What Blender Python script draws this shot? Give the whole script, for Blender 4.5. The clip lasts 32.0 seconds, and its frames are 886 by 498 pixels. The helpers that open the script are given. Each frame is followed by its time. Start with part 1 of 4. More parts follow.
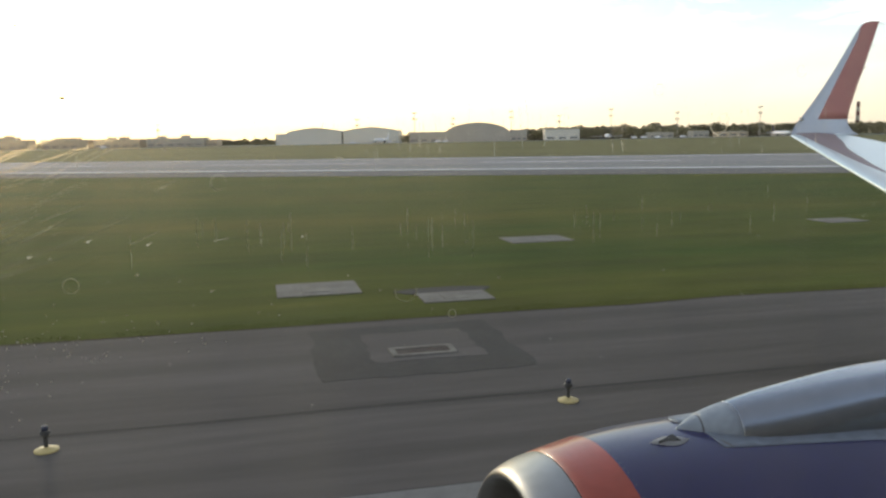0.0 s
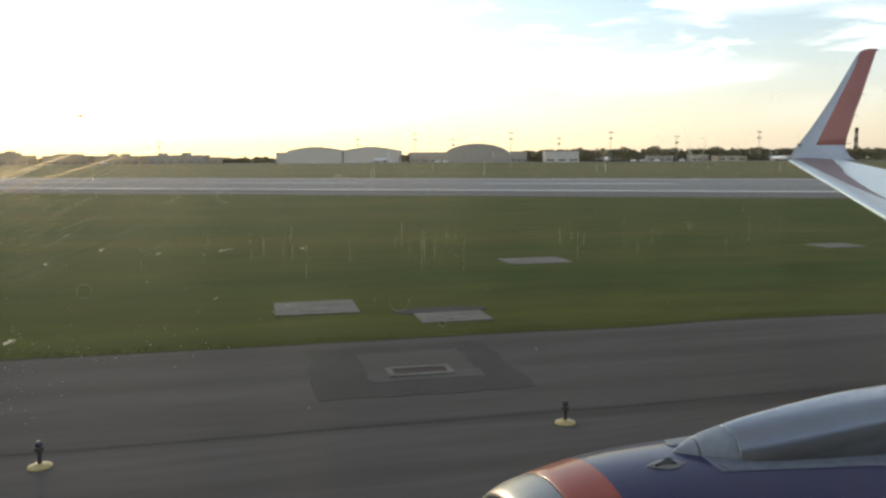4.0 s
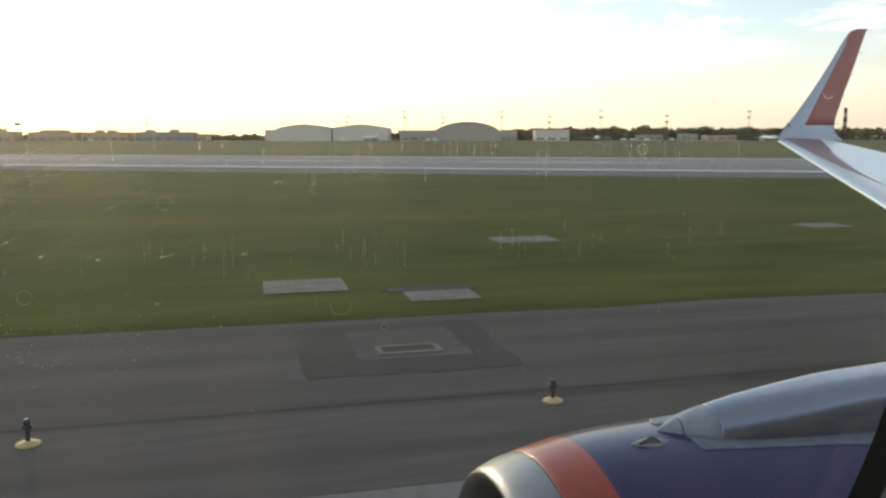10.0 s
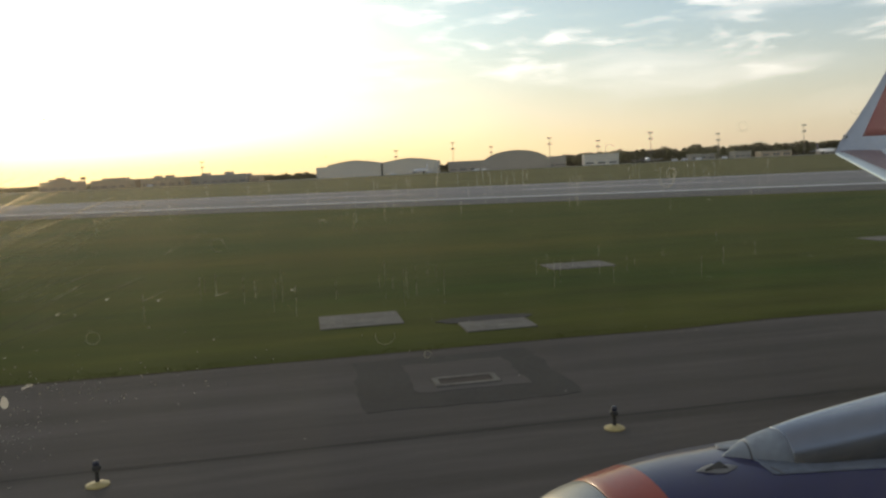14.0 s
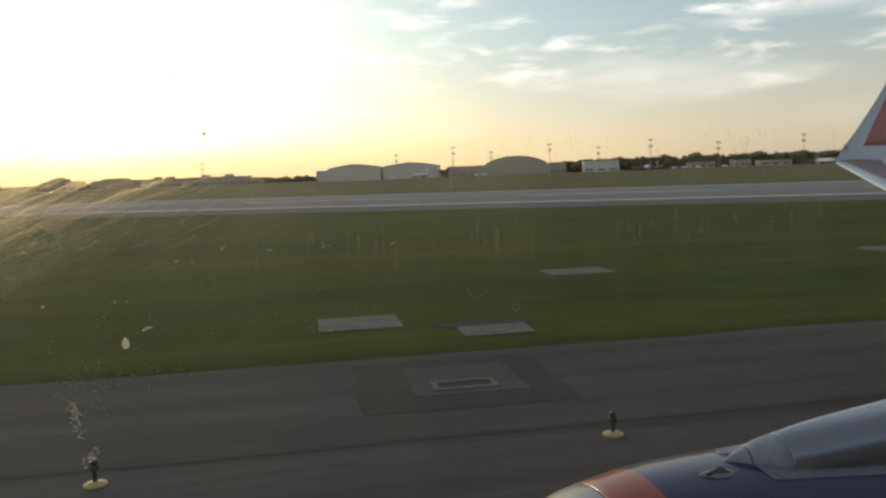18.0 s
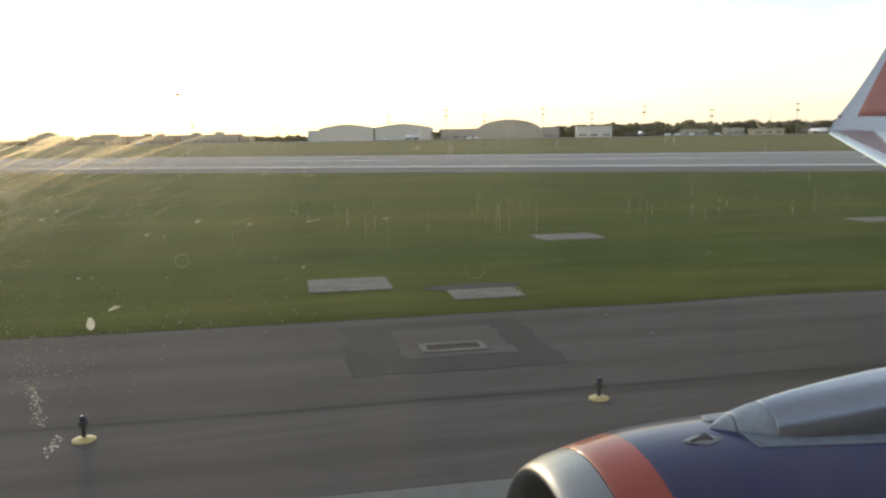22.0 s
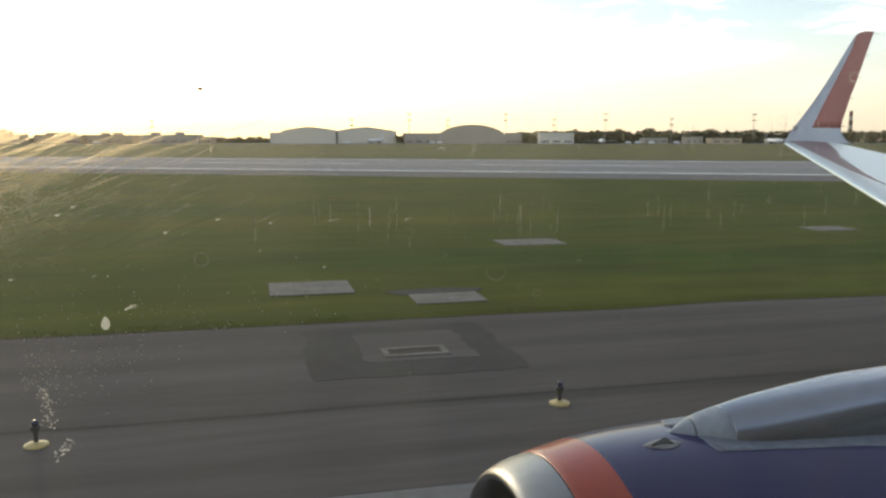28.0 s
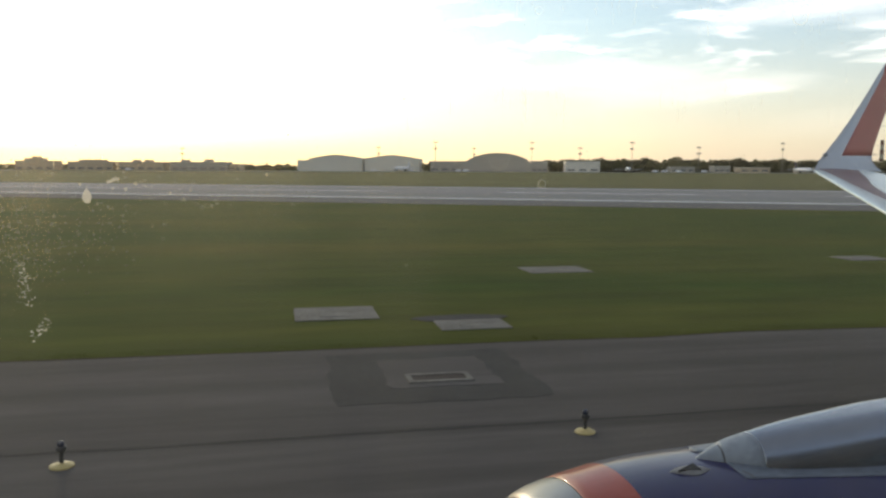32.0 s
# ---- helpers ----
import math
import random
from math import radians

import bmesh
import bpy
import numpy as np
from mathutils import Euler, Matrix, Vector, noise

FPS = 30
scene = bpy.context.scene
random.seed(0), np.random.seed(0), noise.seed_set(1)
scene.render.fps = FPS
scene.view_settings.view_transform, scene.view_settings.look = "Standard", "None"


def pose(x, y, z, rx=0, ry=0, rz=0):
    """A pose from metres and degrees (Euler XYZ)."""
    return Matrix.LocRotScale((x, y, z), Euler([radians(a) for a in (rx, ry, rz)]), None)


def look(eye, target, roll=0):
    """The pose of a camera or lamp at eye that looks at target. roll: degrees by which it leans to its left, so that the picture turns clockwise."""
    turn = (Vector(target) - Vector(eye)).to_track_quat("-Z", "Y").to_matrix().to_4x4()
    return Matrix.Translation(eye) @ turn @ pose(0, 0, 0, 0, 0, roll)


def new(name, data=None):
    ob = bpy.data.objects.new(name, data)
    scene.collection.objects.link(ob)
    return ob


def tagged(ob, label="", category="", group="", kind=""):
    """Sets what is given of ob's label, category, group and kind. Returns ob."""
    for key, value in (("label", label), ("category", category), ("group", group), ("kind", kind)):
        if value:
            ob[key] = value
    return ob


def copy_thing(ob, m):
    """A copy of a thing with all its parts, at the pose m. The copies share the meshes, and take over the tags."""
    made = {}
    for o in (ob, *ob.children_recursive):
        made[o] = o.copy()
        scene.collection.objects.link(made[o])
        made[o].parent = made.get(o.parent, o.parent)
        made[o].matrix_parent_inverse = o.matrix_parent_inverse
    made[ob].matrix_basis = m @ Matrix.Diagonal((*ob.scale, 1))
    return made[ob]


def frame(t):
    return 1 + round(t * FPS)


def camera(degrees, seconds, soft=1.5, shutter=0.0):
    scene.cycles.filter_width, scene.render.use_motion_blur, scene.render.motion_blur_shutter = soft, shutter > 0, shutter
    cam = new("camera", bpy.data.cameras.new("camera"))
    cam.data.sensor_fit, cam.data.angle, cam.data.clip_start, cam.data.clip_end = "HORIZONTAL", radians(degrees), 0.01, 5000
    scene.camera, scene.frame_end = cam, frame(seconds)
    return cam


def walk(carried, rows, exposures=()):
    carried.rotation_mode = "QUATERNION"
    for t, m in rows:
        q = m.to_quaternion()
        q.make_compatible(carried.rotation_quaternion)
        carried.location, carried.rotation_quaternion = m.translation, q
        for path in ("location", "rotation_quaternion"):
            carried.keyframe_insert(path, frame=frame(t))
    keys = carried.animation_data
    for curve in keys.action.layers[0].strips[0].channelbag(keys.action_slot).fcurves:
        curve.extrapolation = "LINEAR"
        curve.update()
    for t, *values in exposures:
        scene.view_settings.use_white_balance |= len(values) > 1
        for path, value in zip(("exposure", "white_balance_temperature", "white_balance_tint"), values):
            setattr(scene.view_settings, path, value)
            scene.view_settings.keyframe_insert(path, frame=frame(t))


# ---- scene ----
cam = camera(58.0, 32.0, soft=2.5)
# seconds, place in metres, turn in degrees; the camera is held behind a cabin window
ROWS = [
    (0, -0.006, 0.022, 3.990, 82.11, 1.04, -12.98),
    (0.5, -0.006, 0.018, 3.984, 83.11, 1.00, -13.12),
    (1, -0.006, 0.019, 3.989, 82.83, -0.41, -13.71),
    (1.5, -0.006, 0.016, 3.986, 82.67, 0.49, -13.71),
    (2, -0.006, 0.024, 3.985, 82.31, -0.58, -13.91),
    (2.5, -0.006, 0.017, 3.979, 82.53, -0.23, -14.25),
    (3, -0.006, 0.027, 3.981, 82.36, -0.11, -13.88),
    (3.5, -0.006, 0.010, 3.985, 83.64, 0.57, -13.08),
    (5.5, -0.012, 0.010, 3.999, 82.94, -0.76, -13.25),
    (6, -0.006, 0.010, 3.987, 82.86, -0.73, -13.48),
    (6.5, -0.007, 0.010, 4.003, 83.08, -0.75, -13.29),
    (7, -0.006, 0.010, 3.989, 82.59, -1.55, -13.91),
    (7.5, -0.006, 0.010, 3.997, 82.40, -1.80, -13.74),
    (8, -0.006, 0.010, 3.991, 82.41, -1.68, -13.38),
    (8.5, -0.006, 0.010, 3.998, 82.54, -1.73, -13.31),
    (9, 0.012, 0.007, 3.988, 83.61, -2.06, -14.91),
    (9.3, 0.013, -0.001, 3.996, 82.74, -1.00, -14.20),
    (9.5, -0.001, -0.007, 4.002, 82.16, -0.29, -13.55),
    (10, 0.005, 0.005, 3.997, 82.02, 0.03, -13.69),
    (10.5, -0.013, -0.007, 4.006, 81.36, 0.46, -13.46),
    (11, -0.003, -0.006, 4.007, 82.19, 0.81, -12.53),
    (11.5, 0.009, -0.004, 3.996, 82.99, 1.18, -12.82),
    (12, 0.012, -0.005, 3.996, 83.25, 0.84, -13.09),
    (12.5, 0.006, 0.015, 3.984, 83.57, 0.39, -12.65),
    (13, -0.014, -0.010, 3.993, 83.43, 0.71, -12.13),
    (13.5, 0.015, -0.010, 3.991, 83.83, 3.04, -11.13),
    (14, 0.007, -0.005, 3.998, 84.26, 2.80, -10.22),
    (15, -0.023, 0.001, 3.990, 83.62, 3.23, -9.48),
    (17.5, -0.020, -0.002, 3.989, 84.53, 2.48, -9.63),
    (18, -0.022, -0.015, 3.987, 84.60, 2.08, -10.22),
    (18.5, -0.019, -0.002, 3.990, 84.63, 1.83, -9.62),
    (19, -0.004, -0.009, 3.981, 84.83, 2.43, -9.91),
    (19.5, -0.017, -0.002, 3.991, 84.76, 1.00, -9.65),
    (20, -0.014, -0.015, 3.998, 83.21, 0.10, -8.73),
    (20.5, -0.022, -0.002, 3.988, 80.72, 1.02, -8.08),
    (21, -0.018, -0.015, 4.012, 79.49, 1.74, -9.47),
    (21.5, -0.027, -0.003, 3.986, 80.30, 1.10, -10.25),
    (22, -0.020, 0.004, 3.989, 81.93, 0.94, -10.76),
    (22.5, -0.012, -0.001, 3.993, 82.34, 1.43, -12.06),
    (23, -0.020, -0.006, 3.984, 82.09, 0.14, -10.96),
    (23.5, -0.066, -0.001, 3.987, 81.87, -1.08, -15.09),
    (24, -0.065, 0.009, 3.992, 81.73, 0.06, -15.05),
    (24.5, -0.053, -0.000, 3.993, 81.88, 1.37, -14.86),
    (26.5, -0.042, 0.014, 3.989, 82.08, 0.12, -14.16),
    (27, -0.032, 0.018, 3.986, 81.97, 0.51, -14.12),
    (27.5, -0.024, 0.013, 3.994, 81.72, 0.03, -13.67),
    (28, -0.035, 0.009, 3.988, 82.22, -0.01, -13.37),
    (28.5, -0.025, 0.019, 3.989, 82.49, -0.06, -13.86),
    (29, -0.024, 0.010, 3.981, 82.45, -0.21, -13.44),
    (29.5, -0.022, 0.012, 3.992, 81.16, -0.51, -14.39),
    (30, -0.011, -0.004, 3.968, 81.07, 1.24, -14.83),
    (30.5, -0.025, 0.004, 3.958, 81.70, 0.24, -14.44),
    (31, -0.027, 0.015, 3.934, 82.52, 0.64, -12.64),
    (31.5, -0.027, 0.014, 3.943, 82.78, 0.89, -11.23),
    (32, -0.027, 0.014, 3.951, 84.20, -0.21, -11.52),
]
EXPOSURES = [(0, 0.35, 6700, 10), (1, 0.13, 6700, 10), (2, 0.03, 6700, 10), (3, 0.13, 6700, 10), (6, -0.15, 6700, 10), (7, -0.07, 6700, 10), (9, -0.05, 6700, 10), (10, 0.18, 6700, 10), (11, 0.38, 6750, 10), (12, 0.02, 6900, 10), (13, -0.36, 7050, 10), (14, -0.46, 7050, 10), (15, -0.46, 7050, 10), (18, -0.61, 7050, 10), (20, -0.58, 7050, 10), (21, 0.2, 6850, 10), (22, 0.4, 6850, 10), (23, 0.22, 6850, 10), (24, 0.41, 6850, 10), (27, 0.23, 6850, 10), (29, 0.25, 6850, 10), (30, 0.42, 6850, 10), (31, 0.22, 6850, 10), (32, -0.07, 6850, 10)]
SKY_STRENGTH, SKY_DUST, SUN_STRENGTH, HAZE = 0.14, 1.4, 0.75, 0.008
CLOUD = (17.0, 16.5, 16.2, 1)
CLOUD_SHIFT = (0.0, 0.0, 0.0)
VEIL = 0.12

MIST = (11.2, 9.4, 7.2, 1)
GOLD = (9.8, 8.5, 4.9, 1)
PATCH_SHIFT = (3.1, 0.4, 0.7)

walk(cam, [(t, pose(*r)) for t, *r in ROWS], exposures=EXPOSURES)

# ---- world and sun: clear evening, low sun ahead of the wing, thin cloud ----
SUN_BEARING = -15.0   # degrees from +y towards +x
SUN_HEIGHT = 10.0
world = bpy.data.worlds.new("evening_sky")
scene.world = world
world.use_nodes = True
wn, wl = world.node_tree.nodes, world.node_tree.links
wn.clear()
sky = wn.new("ShaderNodeTexSky")
sky.sky_type, sky.sun_disc = "NISHITA", False
sky.sun_elevation, sky.sun_rotation = radians(SUN_HEIGHT), radians(SUN_BEARING)
sky.altitude, sky.air_density, sky.dust_density, sky.ozone_density = 150, 1.0, SKY_DUST, 2.5
coord = wn.new("ShaderNodeTexCoord")
sep = wn.new("ShaderNodeSeparateXYZ")
wl.new(coord.outputs["Generated"], sep.inputs[0])


def wmath(op, a, b=None, c=None, clamp=False):
    n = wn.new("ShaderNodeMath")
    n.operation, n.use_clamp = op, clamp
    for i, v in enumerate((a, b, c)):
        if v is None:
            continue
        if isinstance(v, (int, float)):
            n.inputs[i].default_value = v
        else:
            wl.new(v, n.inputs[i])
    return n.outputs[0]


# flat evening clouds, drawn out sideways
comb = wn.new("ShaderNodeMapping")
comb.inputs["Scale"].default_value = (3.6, 3.6, 19.0)
comb.inputs["Location"].default_value = CLOUD_SHIFT
wl.new(coord.outputs["Generated"], comb.inputs[0])
cloud = wn.new("ShaderNodeTexNoise")
cloud.inputs["Scale"].default_value, cloud.inputs["Detail"].default_value = 1.0, 5.0
cloud.inputs["Roughness"].default_value, cloud.inputs["Distortion"].default_value = 0.5, 0.35
wl.new(comb.outputs[0], cloud.inputs["Vector"])
ramp = wn.new("ShaderNodeMapRange")
ramp.interpolation_type = "SMOOTHSTEP"
wl.new(cloud.outputs["Fac"], ramp.inputs[0])
ramp.inputs[1].default_value, ramp.inputs[2].default_value = 0.46, 0.74
fade = wn.new("ShaderNodeMapRange")
wl.new(sep.outputs[2], fade.inputs[0])
fade.inputs[1].default_value, fade.inputs[2].default_value = 0.03, 0.14
thin = wn.new("ShaderNodeMapRange")
thin.interpolation_type = "SMOOTHSTEP"
wl.new(sep.outputs[2], thin.inputs[0])
thin.inputs[1].default_value, thin.inputs[2].default_value = 0.28, 0.6
thin.inputs[3].default_value, thin.inputs[4].default_value = 0.0, 1.0
patch_map = wn.new("ShaderNodeMapping")
patch_map.inputs["Scale"].default_value = (8.0, 8.0, 34.0)
patch_map.inputs["Location"].default_value = PATCH_SHIFT
wl.new(coord.outputs["Generated"], patch_map.inputs[0])
puffs = wn.new("ShaderNodeTexNoise")
puffs.inputs["Scale"].default_value, puffs.inputs["Detail"].default_value = 1.0, 6.0
puffs.inputs["Roughness"].default_value, puffs.inputs["Distortion"].default_value = 0.55, 0.25
wl.new(patch_map.outputs[0], puffs.inputs["Vector"])
puff_ramp = wn.new("ShaderNodeMapRange")
puff_ramp.interpolation_type = "SMOOTHSTEP"
wl.new(puffs.outputs["Fac"], puff_ramp.inputs[0])
puff_ramp.inputs[1].default_value, puff_ramp.inputs[2].default_value = 0.50, 0.70
puff_fade = wn.new("ShaderNodeMapRange")
wl.new(sep.outputs[2], puff_fade.inputs[0])
puff_fade.inputs[1].default_value, puff_fade.inputs[2].default_value = 0.07, 0.13
puff_amount = wmath("MULTIPLY", wmath("MULTIPLY", puff_ramp.outputs[0], puff_fade.outputs[0]), 0.58)
amount = wmath("ADD", wmath("MULTIPLY", wmath("MULTIPLY", ramp.outputs[0], fade.outputs[0]), 0.3), 0.13)
amount = wmath("ADD", amount, puff_amount, clamp=True)
# overhead the streaks give way to an even thin veil
veil = wmath("MULTIPLY", wmath("SUBTRACT", VEIL, amount), thin.outputs[0])
amount = wmath("ADD", amount, veil)
boost = wn.new("ShaderNodeMix")
boost.data_type, boost.blend_type = "RGBA", "MIX"
wl.new(amount, boost.inputs["Factor"])
high = wn.new("ShaderNodeMapRange")
wl.new(sep.outputs[2], high.inputs[0])
high.inputs[1].default_value, high.inputs[2].default_value = 0.05, 0.17
blue = wn.new("ShaderNodeMix")
blue.data_type, blue.blend_type = "RGBA", "MULTIPLY"
wl.new(high.outputs[0], blue.inputs["Factor"])
wl.new(sky.outputs[0], blue.inputs["A"])
blue.inputs["B"].default_value = (0.90, 1.12, 1.17, 1)
wl.new(blue.outputs["Result"], boost.inputs["A"])
boost.inputs["B"].default_value = CLOUD
low = wn.new("ShaderNodeMapRange")
low.interpolation_type = "SMOOTHSTEP"
wl.new(sep.outputs[2], low.inputs[0])
low.inputs[1].default_value, low.inputs[2].default_value = 0.0, 0.2
low.inputs[3].default_value, low.inputs[4].default_value = 0.22, 0.0
mist = wn.new("ShaderNodeMix")
mist.data_type = "RGBA"
wl.new(low.outputs[0], mist.inputs["Factor"])
wl.new(boost.outputs["Result"], mist.inputs["A"])
mist.inputs["B"].default_value = MIST
bg = wn.new("ShaderNodeBackground")
bg.inputs[1].default_value = SKY_STRENGTH
# golden haze low down towards the sun
near_ground = wn.new("ShaderNodeMapRange")
near_ground.interpolation_type = "SMOOTHSTEP"
wl.new(sep.outputs[2], near_ground.inputs[0])
near_ground.inputs[1].default_value, near_ground.inputs[2].default_value = 0.010, 0.06
near_ground.inputs[3].default_value, near_ground.inputs[4].default_value = 0.85, 0.0
aim = wn.new("ShaderNodeVectorMath")
aim.operation = "DOT_PRODUCT"
wl.new(coord.outputs["Generated"], aim.inputs[0])
aim.inputs[1].default_value = (math.sin(radians(SUN_BEARING)), math.cos(radians(SUN_BEARING)), 0)
sunward = wn.new("ShaderNodeMapRange")
wl.new(aim.outputs["Value"], sunward.inputs[0])
sunward.inputs[1].default_value, sunward.inputs[2].default_value = 0.72, 0.97
sunward.inputs[3].default_value, sunward.inputs[4].default_value = 0.0, 1.0
gold = wn.new("ShaderNodeMix")
gold.data_type = "RGBA"
wl.new(wmath("MULTIPLY", near_ground.outputs[0], sunward.outputs[0]), gold.inputs["Factor"])
wl.new(mist.outputs["Result"], gold.inputs["A"])
gold.inputs["B"].default_value = GOLD
wl.new(gold.outputs["Result"], bg.inputs[0])
wout = wn.new("ShaderNodeOutputWorld")
wl.new(bg.outputs[0], wout.inputs[0])
lamp = bpy.data.lights.new("sun", "SUN")
lamp.energy, lamp.angle, lamp.color = SUN_STRENGTH, radians(6.0), (1.0, 0.84, 0.64)
sun_dir = Vector((math.sin(radians(SUN_BEARING)) * math.cos(radians(SUN_HEIGHT)),
                  math.cos(radians(SUN_BEARING)) * math.cos(radians(SUN_HEIGHT)), math.sin(radians(SUN_HEIGHT))))
sun = new("sun", lamp)
sun.matrix_world = look(sun_dir * 50, (0, 0, 0))


# ---- materials ----
def mat(name, col, col2=None, scale=3.0, stretch=(1, 1, 1), rough=0.8, metal=0.0, bump=0.0, bump_scale=40.0,
        fine=None, fine_scale=30.0, per_object=0.0, coat=0.0, detail=5.0, rough2=None, spec=0.5):
    """Two-tone noise at a large and a small scale, bump from fine noise, object coordinates in metres."""
    m = bpy.data.materials.new(name)
    m.use_nodes = True
    n, l = m.node_tree.nodes, m.node_tree.links
    b = n["Principled BSDF"]
    tc = n.new("ShaderNodeTexCoord")
    mp = n.new("ShaderNodeMapping")
    mp.inputs["Scale"].default_value = stretch
    l.new(tc.outputs["Object"], mp.inputs[0])
    t1 = n.new("ShaderNodeTexNoise")
    t1.inputs["Scale"].default_value, t1.inputs["Detail"].default_value = scale, detail
    t1.inputs["Roughness"].default_value = 0.6
    l.new(mp.outputs[0], t1.inputs["Vector"])
    r1 = n.new("ShaderNodeMapRange")
    r1.inputs[1].default_value, r1.inputs[2].default_value = 0.3, 0.7
    l.new(t1.outputs["Fac"], r1.inputs[0])
    mix = n.new("ShaderNodeMix")
    mix.data_type = "RGBA"
    mix.inputs["A"].default_value, mix.inputs["B"].default_value = (*col, 1), (*(col2 or col), 1)
    l.new(r1.outputs[0], mix.inputs["Factor"])
    out = mix.outputs["Result"]
    t2 = n.new("ShaderNodeTexNoise")
    t2.inputs["Scale"].default_value, t2.inputs["Detail"].default_value = fine_scale, 3.0
    l.new(mp.outputs[0], t2.inputs["Vector"])
    if fine:
        mx2 = n.new("ShaderNodeMix")
        mx2.data_type, mx2.blend_type = "RGBA", "MULTIPLY"
        rr = n.new("ShaderNodeMapRange")
        rr.inputs[1].default_value, rr.inputs[2].default_value = 0.3, 0.7
        rr.inputs[3].default_value, rr.inputs[4].default_value = 1 - fine, 1 + fine
        l.new(t2.outputs["Fac"], rr.inputs[0])
        mx2.inputs["Factor"].default_value = 1.0
        l.new(out, mx2.inputs["A"])
        l.new(rr.outputs[0], mx2.inputs["B"])
        out = mx2.outputs["Result"]
    if per_object:
        oi = n.new("ShaderNodeObjectInfo")
        rr = n.new("ShaderNodeMapRange")
        rr.inputs[3].default_value, rr.inputs[4].default_value = 1 - per_object, 1 + per_object
        l.new(oi.outputs["Random"], rr.inputs[0])
        mx3 = n.new("ShaderNodeMix")
        mx3.data_type, mx3.blend_type = "RGBA", "MULTIPLY"
        mx3.inputs["Factor"].default_value = 1.0
        l.new(out, mx3.inputs["A"])
        l.new(rr.outputs[0], mx3.inputs["B"])
        out = mx3.outputs["Result"]
    l.new(out, b.inputs["Base Color"])
    b.inputs["Roughness"].default_value, b.inputs["Metallic"].default_value = rough, metal
    b.inputs["Specular IOR Level"].default_value = spec
    if rough2 is not None:
        rr = n.new("ShaderNodeMapRange")
        rr.inputs[3].default_value, rr.inputs[4].default_value = rough, rough2
        l.new(r1.outputs[0], rr.inputs[0])
        l.new(rr.outputs[0], b.inputs["Roughness"])
    if coat:
        b.inputs["Coat Weight"].default_value, b.inputs["Coat Roughness"].default_value = coat, 0.08
    if bump:
        t3 = n.new("ShaderNodeTexNoise")
        t3.inputs["Scale"].default_value, t3.inputs["Detail"].default_value = bump_scale, 4.0
        l.new(tc.outputs["Object"], t3.inputs["Vector"])
        bp = n.new("ShaderNodeBump")
        bp.inputs["Strength"].default_value, bp.inputs["Distance"].default_value = bump, 0.02
        l.new(t3.outputs["Fac"], bp.inputs["Height"])
        l.new(bp.outputs[0], b.inputs["Normal"])
    return m


GRASS = mat("grass", (0.0328, 0.0625, 0.0064), (0.0877, 0.088, 0.0127), scale=0.11, stretch=(0.26, 1, 1), rough=1.0, fine=0.2, fine_scale=0.8, bump=0.5, bump_scale=7, detail=7, spec=0.08)
BLADE = mat("grass_blades", (0.0414, 0.0633, 0.0092), (0.092, 0.0897, 0.0184), scale=0.07, stretch=(0.3, 1, 1), rough=1.0, fine=0.2, fine_scale=0.9, detail=7, spec=0.08)
ASPHALT = mat("shoulder_asphalt", (0.0707, 0.0627, 0.0578), (0.1091, 0.0982, 0.0907), scale=0.34, stretch=(0.12, 1, 1), rough=0.95, fine=0.1, fine_scale=4, bump=0.3, bump_scale=70, detail=7, spec=0.2)
PATCH = mat("patched_asphalt", (0.0342, 0.0323, 0.0304), (0.0506, 0.0481, 0.045), scale=0.8, rough=0.9, fine=0.15, fine_scale=9, bump=0.4, bump_scale=60, spec=0.25)
TAR = mat("bitumen_seam", (0.040, 0.0375, 0.035), (0.050, 0.047, 0.044), scale=2, rough=0.9, spec=0.15)
CONCRETE = mat("taxiway_concrete", (0.132, 0.1298, 0.1232), (0.176, 0.1727, 0.1628), scale=0.4, rough=0.9, fine=0.1, fine_scale=6, bump=0.25, bump_scale=60, per_object=0.06, spec=0.25)
RUNWAY = mat("runway_surface", (0.2087, 0.2037, 0.197), (0.2872, 0.2805, 0.2704), scale=0.05, stretch=(0.06, 1, 1), rough=1.0, fine=0.07, fine_scale=0.6, bump=0.2, bump_scale=30, spec=0.1)
RUNEDGE = mat("runway_shoulder_asphalt", (0.1193, 0.1126, 0.1093), (0.1739, 0.1656, 0.1607), scale=0.08, stretch=(0.2, 1, 1), rough=1.0, fine=0.12, fine_scale=0.8, spec=0.1)
PAINTW = mat("worn_white_paint", (0.85, 0.84, 0.82), (0.70, 0.69, 0.68), scale=0.6, rough=0.8, fine=0.1, fine_scale=4, spec=0.2)
PAD = mat("concrete_pad", (0.1265, 0.1166, 0.099), (0.2035, 0.1892, 0.1617), scale=1.2, rough=0.9, fine=0.15, fine_scale=12, bump=0.3, bump_scale=50, spec=0.2)
RUST = mat("rusty_iron", (0.055, 0.033, 0.025), (0.035, 0.026, 0.022), scale=8, rough=0.8, bump=0.3)
YELLOW = mat("yellow_paint", (0.60, 0.47, 0.19), (0.46, 0.36, 0.15), scale=9, rough=0.55)
BLACKISH = mat("black_metal", (0.03, 0.03, 0.032), (0.05, 0.05, 0.05), scale=8, rough=0.5)
BLUEGLASS = mat("dark_lamp_glass", (0.02, 0.025, 0.05), rough=0.2)
# far walls and roofs: base tones raised in place of distance haze
HANGAR = mat("hangar_cladding", (0.6707, 0.6304, 0.5432), (0.5633, 0.5297, 0.4561), scale=0.06, rough=0.6, fine=0.06, fine_scale=0.8)
